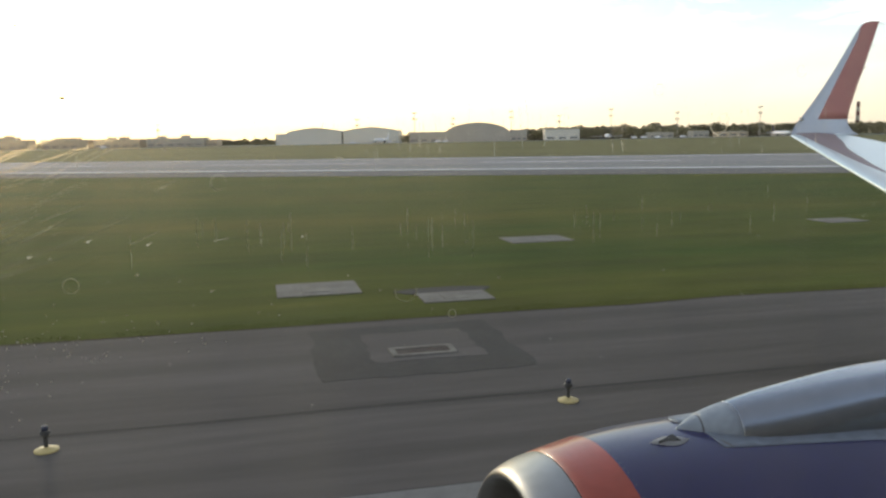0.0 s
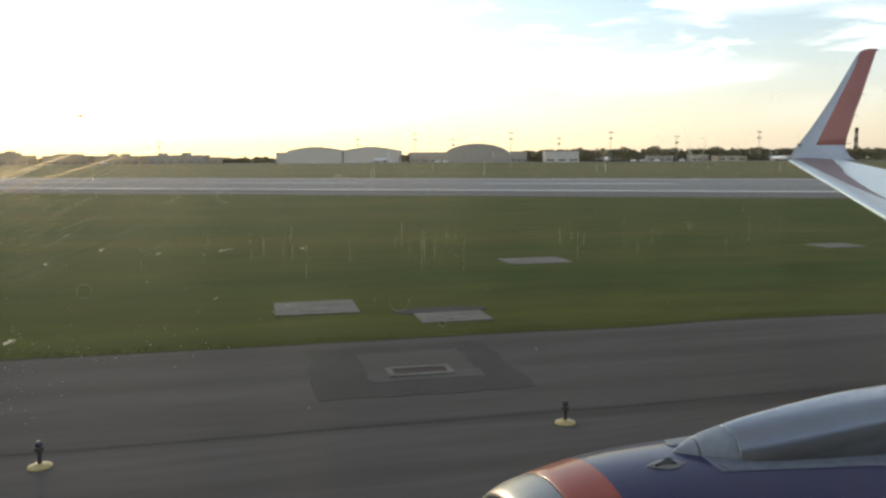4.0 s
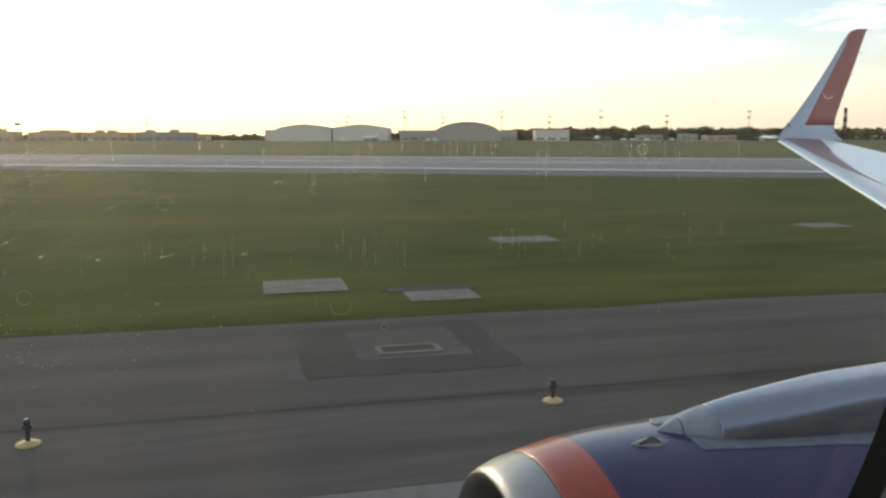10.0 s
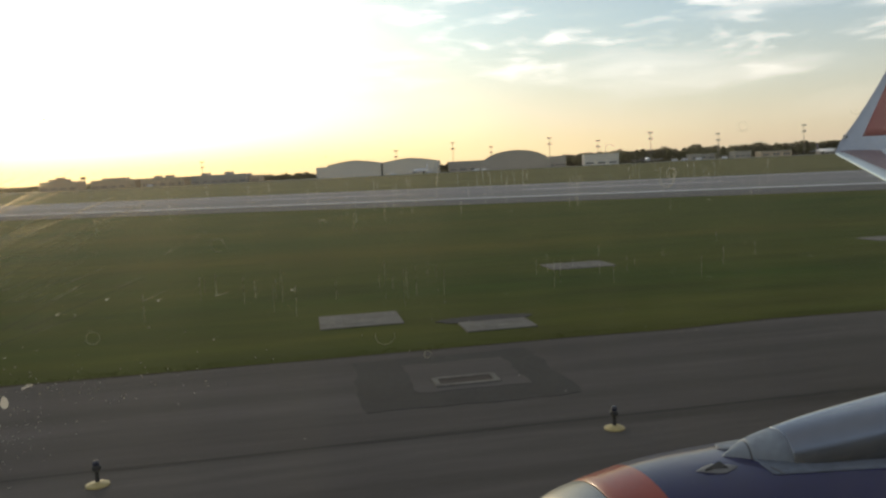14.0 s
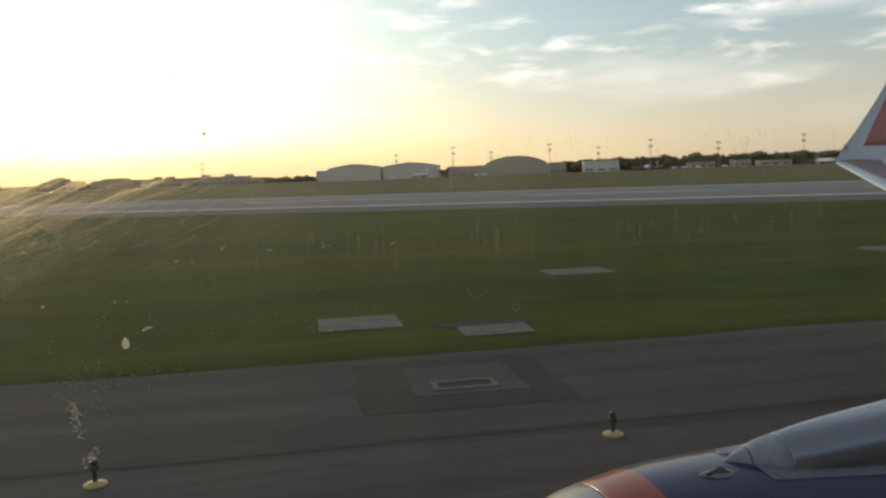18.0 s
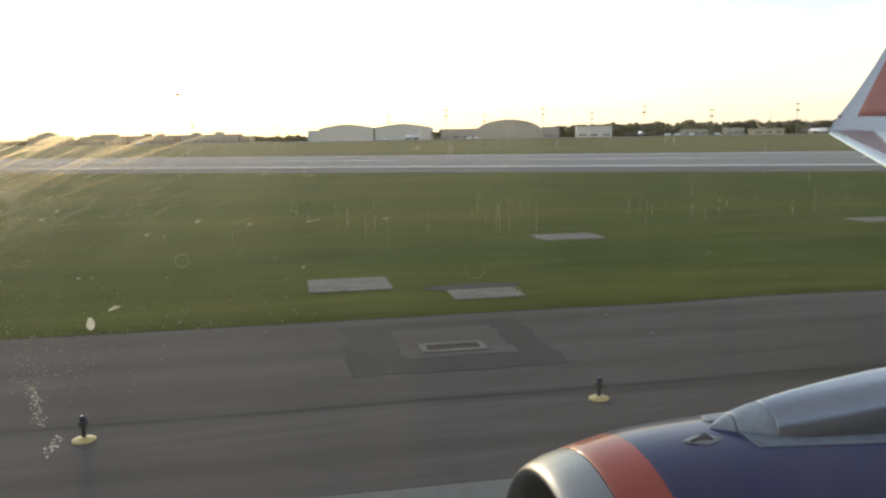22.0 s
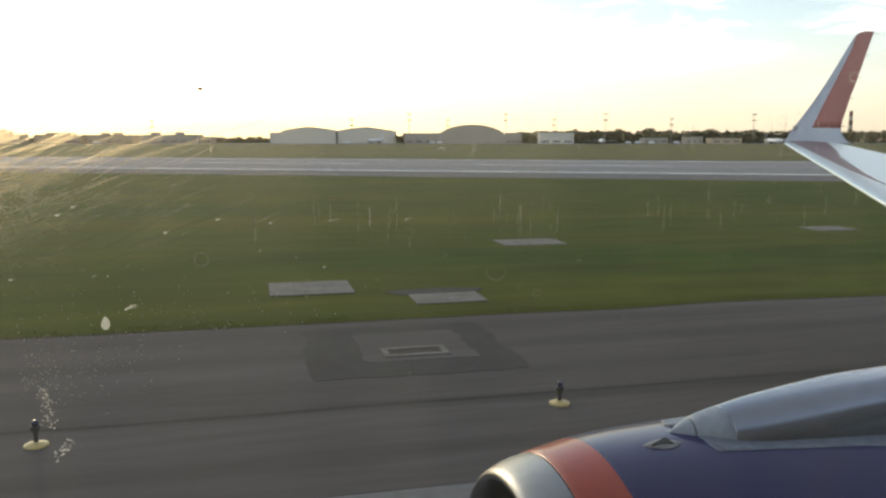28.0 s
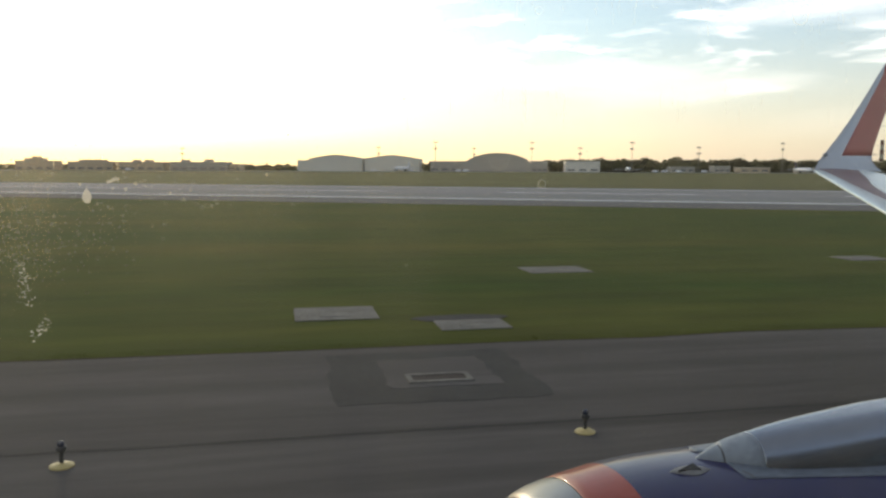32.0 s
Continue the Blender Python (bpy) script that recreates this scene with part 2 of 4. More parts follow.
HROOF = mat("hangar_roof", (0.432, 0.402, 0.342), (0.504, 0.468, 0.396), scale=0.06, rough=0.55)
DARKSH = mat("shelter_skin", (0.3758, 0.334, 0.2783), (0.4592, 0.4104, 0.341), scale=0.08, rough=0.6)
WALLW = mat("far_wall_plaster", (0.4175, 0.3795, 0.3162), (0.3416, 0.3162, 0.2656), scale=0.1, rough=0.8)
WALLB = mat("far_wall_brown", (0.5445, 0.4356, 0.3025), (0.4598, 0.363, 0.2481), scale=0.1, rough=0.85)
GLASS = mat("dark_glazing", (0.16, 0.16, 0.16), (0.12, 0.12, 0.125), scale=1, rough=0.3)
MASTGREY = mat("mast_paint", (0.408, 0.36, 0.3), (0.336, 0.3, 0.252), scale=1, rough=0.6)
MEADOW = mat("haze_paled_meadow", (0.116, 0.115, 0.046), (0.176, 0.158, 0.070), scale=0.03, stretch=(0.2, 1, 1), rough=1.0, fine=0.2, fine_scale=0.5, detail=7, spec=0.05)
STEEL = mat("galvanised_steel", (0.32, 0.33, 0.34), (0.26, 0.27, 0.28), scale=1, rough=0.45, metal=0.6)
# leaf tone lifted above real foliage to stand in for hazy distance
LEAF = mat("leaves", (0.11, 0.108, 0.06), (0.14, 0.132, 0.078), scale=0.3, rough=0.8, fine=0.3, fine_scale=3, per_object=0.2, spec=0.2)
BARK = mat("bark", (0.09, 0.07, 0.05), (0.13, 0.1, 0.075), scale=4, rough=0.9)
REDBRICK = mat("chimney_red", (0.17, 0.075, 0.065), (0.13, 0.065, 0.058), scale=1, rough=0.8)
PLANEW = mat("aircraft_white", (0.78, 0.78, 0.78), (0.7, 0.7, 0.71), scale=0.5, rough=0.3)
RUBBER = mat("rubber", (0.025, 0.025, 0.025), rough=0.8)
COWL = mat("blue_cowl_paint", (0.003, 0.0042, 0.062), (0.0042, 0.0054, 0.076), scale=1.5, rough=0.36, coat=0.5, fine=0.08, fine_scale=20, spec=0.24)
REDP = mat("red_band_paint", (0.36, 0.052, 0.026), (0.30, 0.042, 0.022), scale=2.5, rough=0.42, coat=0.45, fine=0.07, fine_scale=25, spec=0.2)
CHROME = mat("polished_inlet_lip", (0.29, 0.287, 0.28), (0.23, 0.227, 0.223), scale=5, rough=0.3, rough2=0.42, metal=1.0, bump=0.04, bump_scale=60)
SILVER = mat("silver_paint", (0.28, 0.305, 0.345), (0.245, 0.27, 0.305), scale=2, rough=0.2, rough2=0.25, metal=0.92, fine=0.04, fine_scale=18)
LIGHTGREY = mat("light_grey_paint", (0.35, 0.39, 0.42), (0.30, 0.335, 0.365), scale=3, rough=0.5, metal=0.15, fine=0.1, fine_scale=30, spec=0.3)
SKIRT = mat("sealing_plate", (0.19, 0.22, 0.26), (0.155, 0.18, 0.215), scale=4, rough=0.45, metal=0.3, fine=0.15, fine_scale=25, spec=0.3)
VENT = mat("vent_plate", (0.27, 0.268, 0.26), (0.22, 0.218, 0.21), scale=9, rough=0.55, fine=0.15, fine_scale=40, spec=0.25)
DUCT = mat("inlet_duct", (0.09, 0.09, 0.095), (0.13, 0.13, 0.135), scale=4, rough=0.5)
WINGREFLECT = mat("wing_skin_red_reflection", (0.24, 0.1683, 0.1785), (0.192, 0.1377, 0.1479), scale=0.8, rough=0.5, metal=0.0, spec=0.25, fine=0.04, fine_scale=8)
WINGLITE = mat("wing_skin_white", (0.70, 0.80, 0.80), (0.63, 0.72, 0.72), scale=0.8, rough=0.35, fine=0.05, fine_scale=6)
SLAT = mat("bare_slat_metal", (0.5035, 0.57, 0.5795), (0.437, 0.494, 0.5035), scale=1.5, rough=0.3, metal=0.8, fine=0.05, fine_scale=10)
WINGRED = mat("winglet_red_paint", (0.40, 0.14, 0.125), (0.34, 0.12, 0.11), scale=1.5, rough=0.45, fine=0.06, fine_scale=12, spec=0.3)
WINGSILVER = mat("winglet_silver", (0.44, 0.47, 0.52), (0.39, 0.42, 0.47), scale=1.5, rough=0.4, metal=0.3, fine=0.06, fine_scale=10)
SKIN = mat("fuselage_skin", (0.13, 0.135, 0.15), (0.11, 0.115, 0.125), scale=0.7, rough=0.5, metal=0.2)
SEAL = mat("window_seal", (0.13, 0.13, 0.125), (0.17, 0.17, 0.165), scale=30, rough=0.9, spec=0.05)
LINING = mat("bounce_lining_plastic", (0.72, 0.70, 0.66), (0.66, 0.645, 0.61), scale=3, rough=0.6)
BEZEL = mat("cabin_bezel", (0.72, 0.70, 0.66), (0.66, 0.64, 0.60), scale=20, rough=0.6, bump=0.1, bump_scale=400)


def pane_material(name, film):
    """Acrylic pane: clear, with a film of dust that scatters a little of the light."""
    m = bpy.data.materials.new(name)
    m.use_nodes = True
    n, l = m.node_tree.nodes, m.node_tree.links
    n.clear()
    out = n.new("ShaderNodeOutputMaterial")
    clear = n.new("ShaderNodeBsdfTransparent")
    dust = n.new("ShaderNodeBsdfTranslucent")
    dust.inputs[0].default_value = (0.9, 0.83, 0.69, 1)
    gloss = n.new("ShaderNodeBsdfGlossy")
    gloss.inputs["Roughness"].default_value = 0.02
    tc = n.new("ShaderNodeTexCoord")
    mp = n.new("ShaderNodeMapping")
    mp.inputs["Scale"].default_value = (60, 60, 9)
    l.new(tc.outputs["Object"], mp.inputs[0])
    ns = n.new("ShaderNodeTexNoise")
    ns.inputs["Scale"].default_value, ns.inputs["Detail"].default_value = 1.0, 4.0
    l.new(mp.outputs[0], ns.inputs["Vector"])
    rg = n.new("ShaderNodeMapRange")
    rg.inputs[1].default_value, rg.inputs[2].default_value = 0.35, 0.75
    rg.inputs[3].default_value, rg.inputs[4].default_value = film * 0.5, film * 2.1
    l.new(ns.outputs["Fac"], rg.inputs[0])
    a = n.new("ShaderNodeMixShader")
    l.new(rg.outputs[0], a.inputs[0])
    l.new(clear.outputs[0], a.inputs[1])
    l.new(dust.outputs[0], a.inputs[2])
    glare = n.new("ShaderNodeBsdfRefraction")
    glare.inputs["Color"].default_value = (1.0, 0.92, 0.74, 1)
    glare.inputs["Roughness"].default_value, glare.inputs["IOR"].default_value = 0.62, 1.35
    g = n.new("ShaderNodeMixShader")
    double = n.new("ShaderNodeMath")
    double.operation = "MULTIPLY"
    l.new(rg.outputs[0], double.inputs[0])
    double.inputs[1].default_value = 3.0
    l.new(double.outputs[0], g.inputs[0])
    l.new(a.outputs[0], g.inputs[1])
    l.new(glare.outputs[0], g.inputs[2])
    l.new(g.outputs[0], out.inputs[0])
    return m


PANE = pane_material("dusty_acrylic", HAZE)
RIM = pane_material("edge_sheen_film", HAZE)
GRIME = bpy.data.materials.new("dried_drops")
GRIME.use_nodes = True
gn, gl = GRIME.node_tree.nodes, GRIME.node_tree.links
gn.clear()
g_out, g_mix = gn.new("ShaderNodeOutputMaterial"), gn.new("ShaderNodeMixShader")
g_clear, g_milk = gn.new("ShaderNodeBsdfTransparent"), gn.new("ShaderNodeBsdfTranslucent")
g_milk.inputs[0].default_value = (0.95, 0.91, 0.80, 1)
g_mix.inputs[0].default_value = 0.55
gl.new(g_clear.outputs[0], g_mix.inputs[1])
# thin marks scatter light mostly forwards, thick crusts in all directions
g_thin, g_both = gn.new("ShaderNodeBsdfRefraction"), gn.new("ShaderNodeMixShader")
g_thin.inputs["Color"].default_value = (1.0, 0.95, 0.84, 1)
g_thin.inputs["Roughness"].default_value, g_thin.inputs["IOR"].default_value = 0.55, 0.84
g_both.inputs[0].default_value = 0.9
gl.new(g_milk.outputs[0], g_both.inputs[1])
gl.new(g_thin.outputs[0], g_both.inputs[2])
gl.new(g_both.outputs[0], g_mix.inputs[2])
gl.new(g_mix.outputs[0], g_out.inputs[0])
WIPE = GRIME.copy()
WIPE.name = "wiped_film"
WIPE.node_tree.nodes[g_mix.name].inputs[0].default_value = 0.24
CRUST = GRIME.copy()
CRUST.name = "dried_crust"
CRUST.node_tree.nodes[g_mix.name].inputs[0].default_value = 0.55
CRUST.node_tree.nodes[g_both.name].inputs[0].default_value = 0.2


def leafy(m, share, tint):
    """Let part of the light shine through the leaves."""
    n, l = m.node_tree.nodes, m.node_tree.links
    b, out = n["Principled BSDF"], n["Material Output"]
    thin, mix = n.new("ShaderNodeBsdfTranslucent"), n.new("ShaderNodeMixShader")
    thin.inputs[0].default_value = (*tint, 1)
    mix.inputs[0].default_value = share
    l.new(b.outputs[0], mix.inputs[1])
    l.new(thin.outputs[0], mix.inputs[2])
    l.new(mix.outputs[0], out.inputs[0])


leafy(LEAF, 0.6, (0.42, 0.38, 0.22))
# far woods: distance haze put into a paler, greyer leaf colour
HAZELEAF = mat("haze_paled_leaves", (0.125, 0.118, 0.075), (0.15, 0.14, 0.095), scale=0.03, rough=0.9, fine=0.2, fine_scale=0.3, spec=0.1)
leafy(HAZELEAF, 0.6, (0.46, 0.41, 0.28))
leafy(BLADE, 0.5, (0.09, 0.115, 0.02))


def lengthwise_stains(m, lines):
    """Soft dark bands along x where rubber and bitumen have worn into the surface: (y, half width, depth) each."""
    n, l = m.node_tree.nodes, m.node_tree.links
    b = n["Principled BSDF"]
    base = b.inputs["Base Color"].links[0].from_socket
    tc, sp = n.new("ShaderNodeTexCoord"), n.new("ShaderNodeSeparateXYZ")
    l.new(tc.outputs["Object"], sp.inputs[0])
    mp, wob = n.new("ShaderNodeMapping"), n.new("ShaderNodeTexNoise")
    mp.inputs["Scale"].default_value = (0.11, 0.5, 1)
    l.new(tc.outputs["Object"], mp.inputs[0])
    l.new(mp.outputs[0], wob.inputs["Vector"])
    wob.inputs["Scale"].default_value, wob.inputs["Detail"].default_value = 1.0, 4.0

    def calc(op, a, c):
        k = n.new("ShaderNodeMath")
        k.operation = op
        for i, v in enumerate((a, c)):
            if isinstance(v, float):
                k.inputs[i].default_value = v
            else:
                l.new(v, k.inputs[i])
        return k.outputs[0]

    drift = calc("MULTIPLY", calc("SUBTRACT", wob.outputs["Fac"], 0.5), 0.9)
    along = calc("ADD", sp.outputs[1], drift)
    shade = None
    for y, half, depth in lines:
        q = calc("DIVIDE", calc("SUBTRACT", along, y), half)
        bell = calc("POWER", 2.718, calc("MULTIPLY", calc("MULTIPLY", q, q), -1.0))
        bell = calc("MULTIPLY", calc("MULTIPLY", bell, depth), calc("ADD", wob.outputs["Fac"], 0.4))
        shade = bell if shade is None else calc("ADD", shade, bell)
    keep = calc("SUBTRACT", 1.0, shade)
    mx = n.new("ShaderNodeMix")
    mx.data_type, mx.blend_type = "RGBA", "MULTIPLY"
    mx.inputs["Factor"].default_value = 1.0
    l.new(base, mx.inputs["A"])
    l.new(keep, mx.inputs["B"])
    l.new(mx.outputs["Result"], b.inputs["Base Color"])


lengthwise_stains(ASPHALT, ((9.7, 0.25, 0.2), (11.5, 0.3, 0.34), (14.6, 0.4, 0.26), (16.4, 0.55, 0.2), (12.9, 0.9, 0.08)))

# ---- small builders ----
def mesh_of(name, bm, material, smooth=False):
    me = bpy.data.meshes.new(name)
    bmesh.ops.recalc_face_normals(bm, faces=bm.faces)
    if smooth:
        for f in bm.faces:
            f.smooth = True
    bm.to_mesh(me)
    bm.free()
    me.materials.append(material)
    return me


def part(name, bm, material, parent=None, label="", smooth=False):
    ob = new(name, mesh_of(name, bm, material, smooth))
    if parent is not None:
        ob.parent = parent
    return tagged(ob, label)


def thing(name, label, category, group="", kind="", at=None):
    ob = new(name)
    ob.empty_display_size = 0.2
    if at is not None:
        ob.matrix_basis = at
    return tagged(ob, label, category, group, kind)


def box(bm, x0, x1, y0, y1, z0, z1, bevel=0.0):
    r = bmesh.ops.create_cube(bm, size=1.0)
    for v in r["verts"]:
        v.co = Vector(((x0 + x1) / 2 + v.co.x * (x1 - x0), (y0 + y1) / 2 + v.co.y * (y1 - y0), (z0 + z1) / 2 + v.co.z * (z1 - z0)))
    if bevel:
        es = list({e for v in r["verts"] for e in v.link_edges})
        bmesh.ops.bevel(bm, geom=es, offset=bevel, segments=1, affect="EDGES")
    return bm


def boxed(*a, bevel=0.0):
    return box(bmesh.new(), *a, bevel=bevel)


def loft(rings, closed=True, cap=True):
    """Skin over rings of equal count."""
    bm = bmesh.new()
    vs = [[bm.verts.new(p) for p in ring] for ring in rings]
    n = len(rings[0])
    for a, b in zip(vs, vs[1:]):
        for i in range(n if closed else n - 1):
            j = (i + 1) % n
            if len({a[i], a[j], b[i], b[j]}) == 4:
                bm.faces.new((a[i], a[j], b[j], b[i]))
    if cap and closed:
        bm.faces.new(vs[0][::-1])
        bm.faces.new(vs[-1])
    return bm


def revolve(profile, centre, seg=72, a0=0.0, a1=360.0):
    """Profile of (x, r) turned round an axis along x."""
    full = abs(a1 - a0) >= 360
    count = seg if full else seg + 1
    rings = []
    for x, r in profile:
        rings.append([Vector((x, centre[0] + r * math.cos(radians(a0 + (a1 - a0) * i / seg)),
                              centre[1] + r * math.sin(radians(a0 + (a1 - a0) * i / seg)))) for i in range(count)])
    return loft(rings, closed=full, cap=False)


def cyl(bm, p, q, r0, r1, seg=8):
    p, q = Vector(p), Vector(q)
    d = (q - p).normalized()
    u = d.orthogonal().normalized()
    w = d.cross(u)
    ra = [bm.verts.new(p + r0 * (u * math.cos(2 * math.pi * i / seg) + w * math.sin(2 * math.pi * i / seg))) for i in range(seg)]
    rb = [bm.verts.new(q + r1 * (u * math.cos(2 * math.pi * i / seg) + w * math.sin(2 * math.pi * i / seg))) for i in range(seg)]
    for i in range(seg):
        j = (i + 1) % seg
        bm.faces.new((ra[i], ra[j], rb[j], rb[i]))
    bm.faces.new(ra[::-1])
    bm.faces.new(rb)
    return bm


def smooth_line(pts, steps=8):
    """Catmull-Rom through plan points."""
    P = [Vector(p) for p in pts]
    P = [2 * P[0] - P[1]] + P + [2 * P[-1] - P[-2]]
    out = []
    for i in range(1, len(P) - 2):
        a, b, c, d = P[i - 1:i + 3]
        for s in range(steps):
            t = s / steps
            out.append(0.5 * ((2 * b) + (c - a) * t + (2 * a - 5 * b + 4 * c - d) * t * t + (3 * b - a - 3 * c + d) * t ** 3))
    return out + [P[-2]]


def slab_between(left, right, z0, z1):
    """A paved strip between two plan lines of equal count."""
    rings = []
    for p, q in zip(left, right):
        rings.append([Vector((p.x, p.y, z1)), Vector((q.x, q.y, z1)), Vector((q.x, q.y, z0)), Vector((p.x, p.y, z0))])
    return loft(rings)


# ---- ground ----
bm = bmesh.new()
bmesh.ops.create_grid(bm, x_segments=8, y_segments=8, size=2200)
ground = part("ground", bm, GRASS)
ground.location = (200, 900, 0)
tagged(ground, "wide flat airfield of mown green and yellowish grass", "ground", kind="structure")

# paved shoulder along the taxiway, with the exit fillet that leads to the runway
grass_line = [Vector((x, 17.2, 0)) for x in range(-90, 6, 6)] + smooth_line([(6, 17.2, 0), (20, 17.3, 0), (29.5, 19.0, 0), (33.5, 22.5, 0), (36, 27, 0), (39.5, 33, 0), (47, 41, 0), (59, 51, 0), (78, 60, 0)], 6)
conc_line = [Vector((x, 8.6, 0)) for x in range(-90, 6, 6)] + smooth_line([(6, 8.6, 0), (24, 8.6, 0), (35, 10.4, 0), (41, 14, 0), (44.5, 18, 0), (48, 23, 0), (53.5, 29, 0), (64, 37, 0), (90, 50, 0)], 6)
random.seed(11)
grass_line = [p + Vector((random.uniform(-0.05, 0.05), random.uniform(-0.16, 0.16), 0)) for p in grass_line]
shoulder = part("pavement", slab_between(grass_line, conc_line, -0.1, 0.015), ASPHALT)
tagged(shoulder, "brownish grey asphalt shoulder with dark lengthwise seams", "pavement", kind="structure")
for y, w in ((11.55, 0.05),):
    seam = bmesh.new()
    prev = None
    for i in range(141):
        x = -60 + i * 0.62
        yy = y + 0.05 * noise.noise((x * 0.4, y, 0))
        ww = w * (0.6 + 0.8 * abs(noise.noise((x * 0.9, y * 3, 5))))
        cur = (seam.verts.new((x, yy - ww, 0.019)), seam.verts.new((x, yy + ww, 0.019)))
        if prev and 26 > x:
            seam.faces.new((prev[0], cur[0], cur[1], prev[1]))
        prev = cur
    part("seam", seam, TAR, shoulder)
# bare brown earth where the turf meets the asphalt
VERGE = mat("verge_soil", (0.042, 0.034, 0.020), (0.060, 0.050, 0.028), scale=0.9, stretch=(0.4, 1, 1), rough=1.0, fine=0.25, fine_scale=5, spec=0.05)
inner = [p + Vector((0, 0.02 + 0.16 * abs(noise.noise((p.x * 0.31, 7, 0))) + 0.1 * abs(noise.noise((p.x * 1.3, 3, 0))), 0)) for p in grass_line[:22]]
verge = part("verge", slab_between(inner, [p - Vector((0, 0.05, 0)) for p in grass_line[:22]], -0.05, 0.018), VERGE, shoulder, "dark brown soil along the turf edge")
# crosswise cracks in the shoulder
for x, y0, y1 in ((-9.0, 8.7, 13.5), (13.6, 8.7, 14.2)):
    ck = bmesh.new()
    prev = None
    for i in range(25):
        y = y0 + (y1 - y0) * i / 24
        xx = x + 0.5 * (y - y0) * 0.4 + 0.12 * noise.noise((x, y * 1.4, 2))
        cur = (ck.verts.new((xx - 0.02, y, 0.0195)), ck.verts.new((xx + 0.02, y, 0.0195)))
        if prev:
            ck.faces.new((prev[0], cur[0], cur[1], prev[1]))
        prev = cur
    part("crack", ck, TAR, shoulder)

junction_edge = [p + Vector((0.02, 0, 0)) for p in conc_line[16:]]
far_side = [Vector((p.x + 40 + 6 * i / 10, p.y, 0)) for i, p in enumerate(junction_edge)]
junction = part("pavement", slab_between(junction_edge, far_side, -0.1, 0.02), CONCRETE)
tagged(junction, "pale grey concrete taxiway junction beyond the curved asphalt fillet", "pavement", kind="structure")

# runway: asphalt shoulders, paler runway, side stripes and centre dashes, in its own heading
run = thing("runway", "long pale grey runway with white side stripe and centre dashes", "runway", kind="structure", at=pose(0, 0, 0, 0, 0, -27))
part("runway_shoulder", boxed(-900, 900, 84, 97, -0.1, 0.03), RUNEDGE, run)
part("runway_shoulder", boxed(-900, 900, 157, 163, -0.1, 0.03), RUNEDGE, run)
part("runway_surface", boxed(-900, 900, 97, 157, -0.1, 0.05), RUNWAY, run)
part("side_stripe", boxed(-900, 900, 98.4, 99.9, 0.03, 0.056), PAINTW, run, "white painted side stripe")
part("side_stripe", boxed(-900, 900, 153.6, 155.0, 0.03, 0.056), PAINTW, run, "white painted side stripe")
dash = mesh_of("centre_dash", boxed(-15, 15, -0.45, 0.45, 0.03, 0.056), PAINTW)
for i in range(-6, 7):
    d = new("centre_dash", dash)
    d.parent, d.location = run, (i * 50 - 10, 127, 0)

# separate grass sheet, with distance haze mixed into its paler colour
meadow = part("meadow", boxed(-900, 900, 163.02, 900, -0.05, 0.012), MEADOW)
meadow.matrix_basis = pose(0, 0, 0, 0, 0, -27)
tagged(meadow, "dry olive grass, tone paled for haze, between the runway and the apron", "grass", kind="structure")

# ---- the airliner: everything that the cabin window shows of it ----
plane = thing("airliner", "silver airliner with blue engine cowl, red band and red winglet", "airplane", at=pose(0, 0, 0))
EY, EZ = 3.4, 1.45
E_OUT = [(1.098, 0.900), (1.102, 0.914), (1.116, 0.930), (1.140, 0.946), (1.17, 0.960), (1.21, 0.977), (1.26, 0.992), (1.305, 1.001)]
engine = part("inlet_lip", revolve([(1.46, 0.79), (1.34, 0.812), (1.24, 0.838), (1.16, 0.862), (1.118, 0.882)] + E_OUT, (EY, EZ)), CHROME, plane, "polished bare metal inlet lip", smooth=True)
part("red_band", revolve([(1.311, 1.001), (1.315, 1.007), (1.37, 1.020), (1.44, 1.036), (1.535, 1.056)], (EY, EZ)), REDP, plane, "orange-red painted band on the cowl", smooth=True)
part("fan_cowl", revolve([(1.535, 1.056), (1.60, 1.067), (1.70, 1.080), (1.80, 1.090), (1.95, 1.100), (2.15, 1.110), (2.40, 1.117), (2.70, 1.12), (2.95, 1.118)], (EY, EZ)), COWL, plane, "dark blue glossy engine cowl", smooth=True)
part("reverser_cowl", revolve([(2.956, 1.117), (3.2, 1.11), (3.6, 1.07), (4.1, 0.98), (4.6, 0.86)], (EY, EZ)), COWL, plane, "dark blue rear engine cowl", smooth=True)
part("inlet_duct", revolve([(1.46, 0.789), (1.7, 0.785), (2.1, 0.79), (2.15, 0.3), (2.0, 0.16), (1.85, 0.05), (1.83, 0.002)], (EY, EZ)), DUCT, plane, "dark inlet duct with fan and spinner", smooth=True)
blade = bmesh.new()
blade.faces.new([blade.verts.new(v) for v in ((-0.05, 0.25, -0.05), (0.05, 0.25, 0.05), (0.03, 0.76, 0.12), (-0.06, 0.76, -0.02))])
blade_mesh = mesh_of("fan_blade", blade, STEEL)
for i in range(24):
    o = new("fan_blade", blade_mesh)
    o.parent, o.matrix_basis = plane, pose(2.02, EY, EZ, 15 * i, 0, 0)
part("exhaust_nozzle", revolve([(4.2, 0.62), (4.9, 0.52), (5.4, 0.42), (5.4, 0.36), (4.3, 0.4)], (EY, EZ), 40), STEEL, plane, smooth=True)


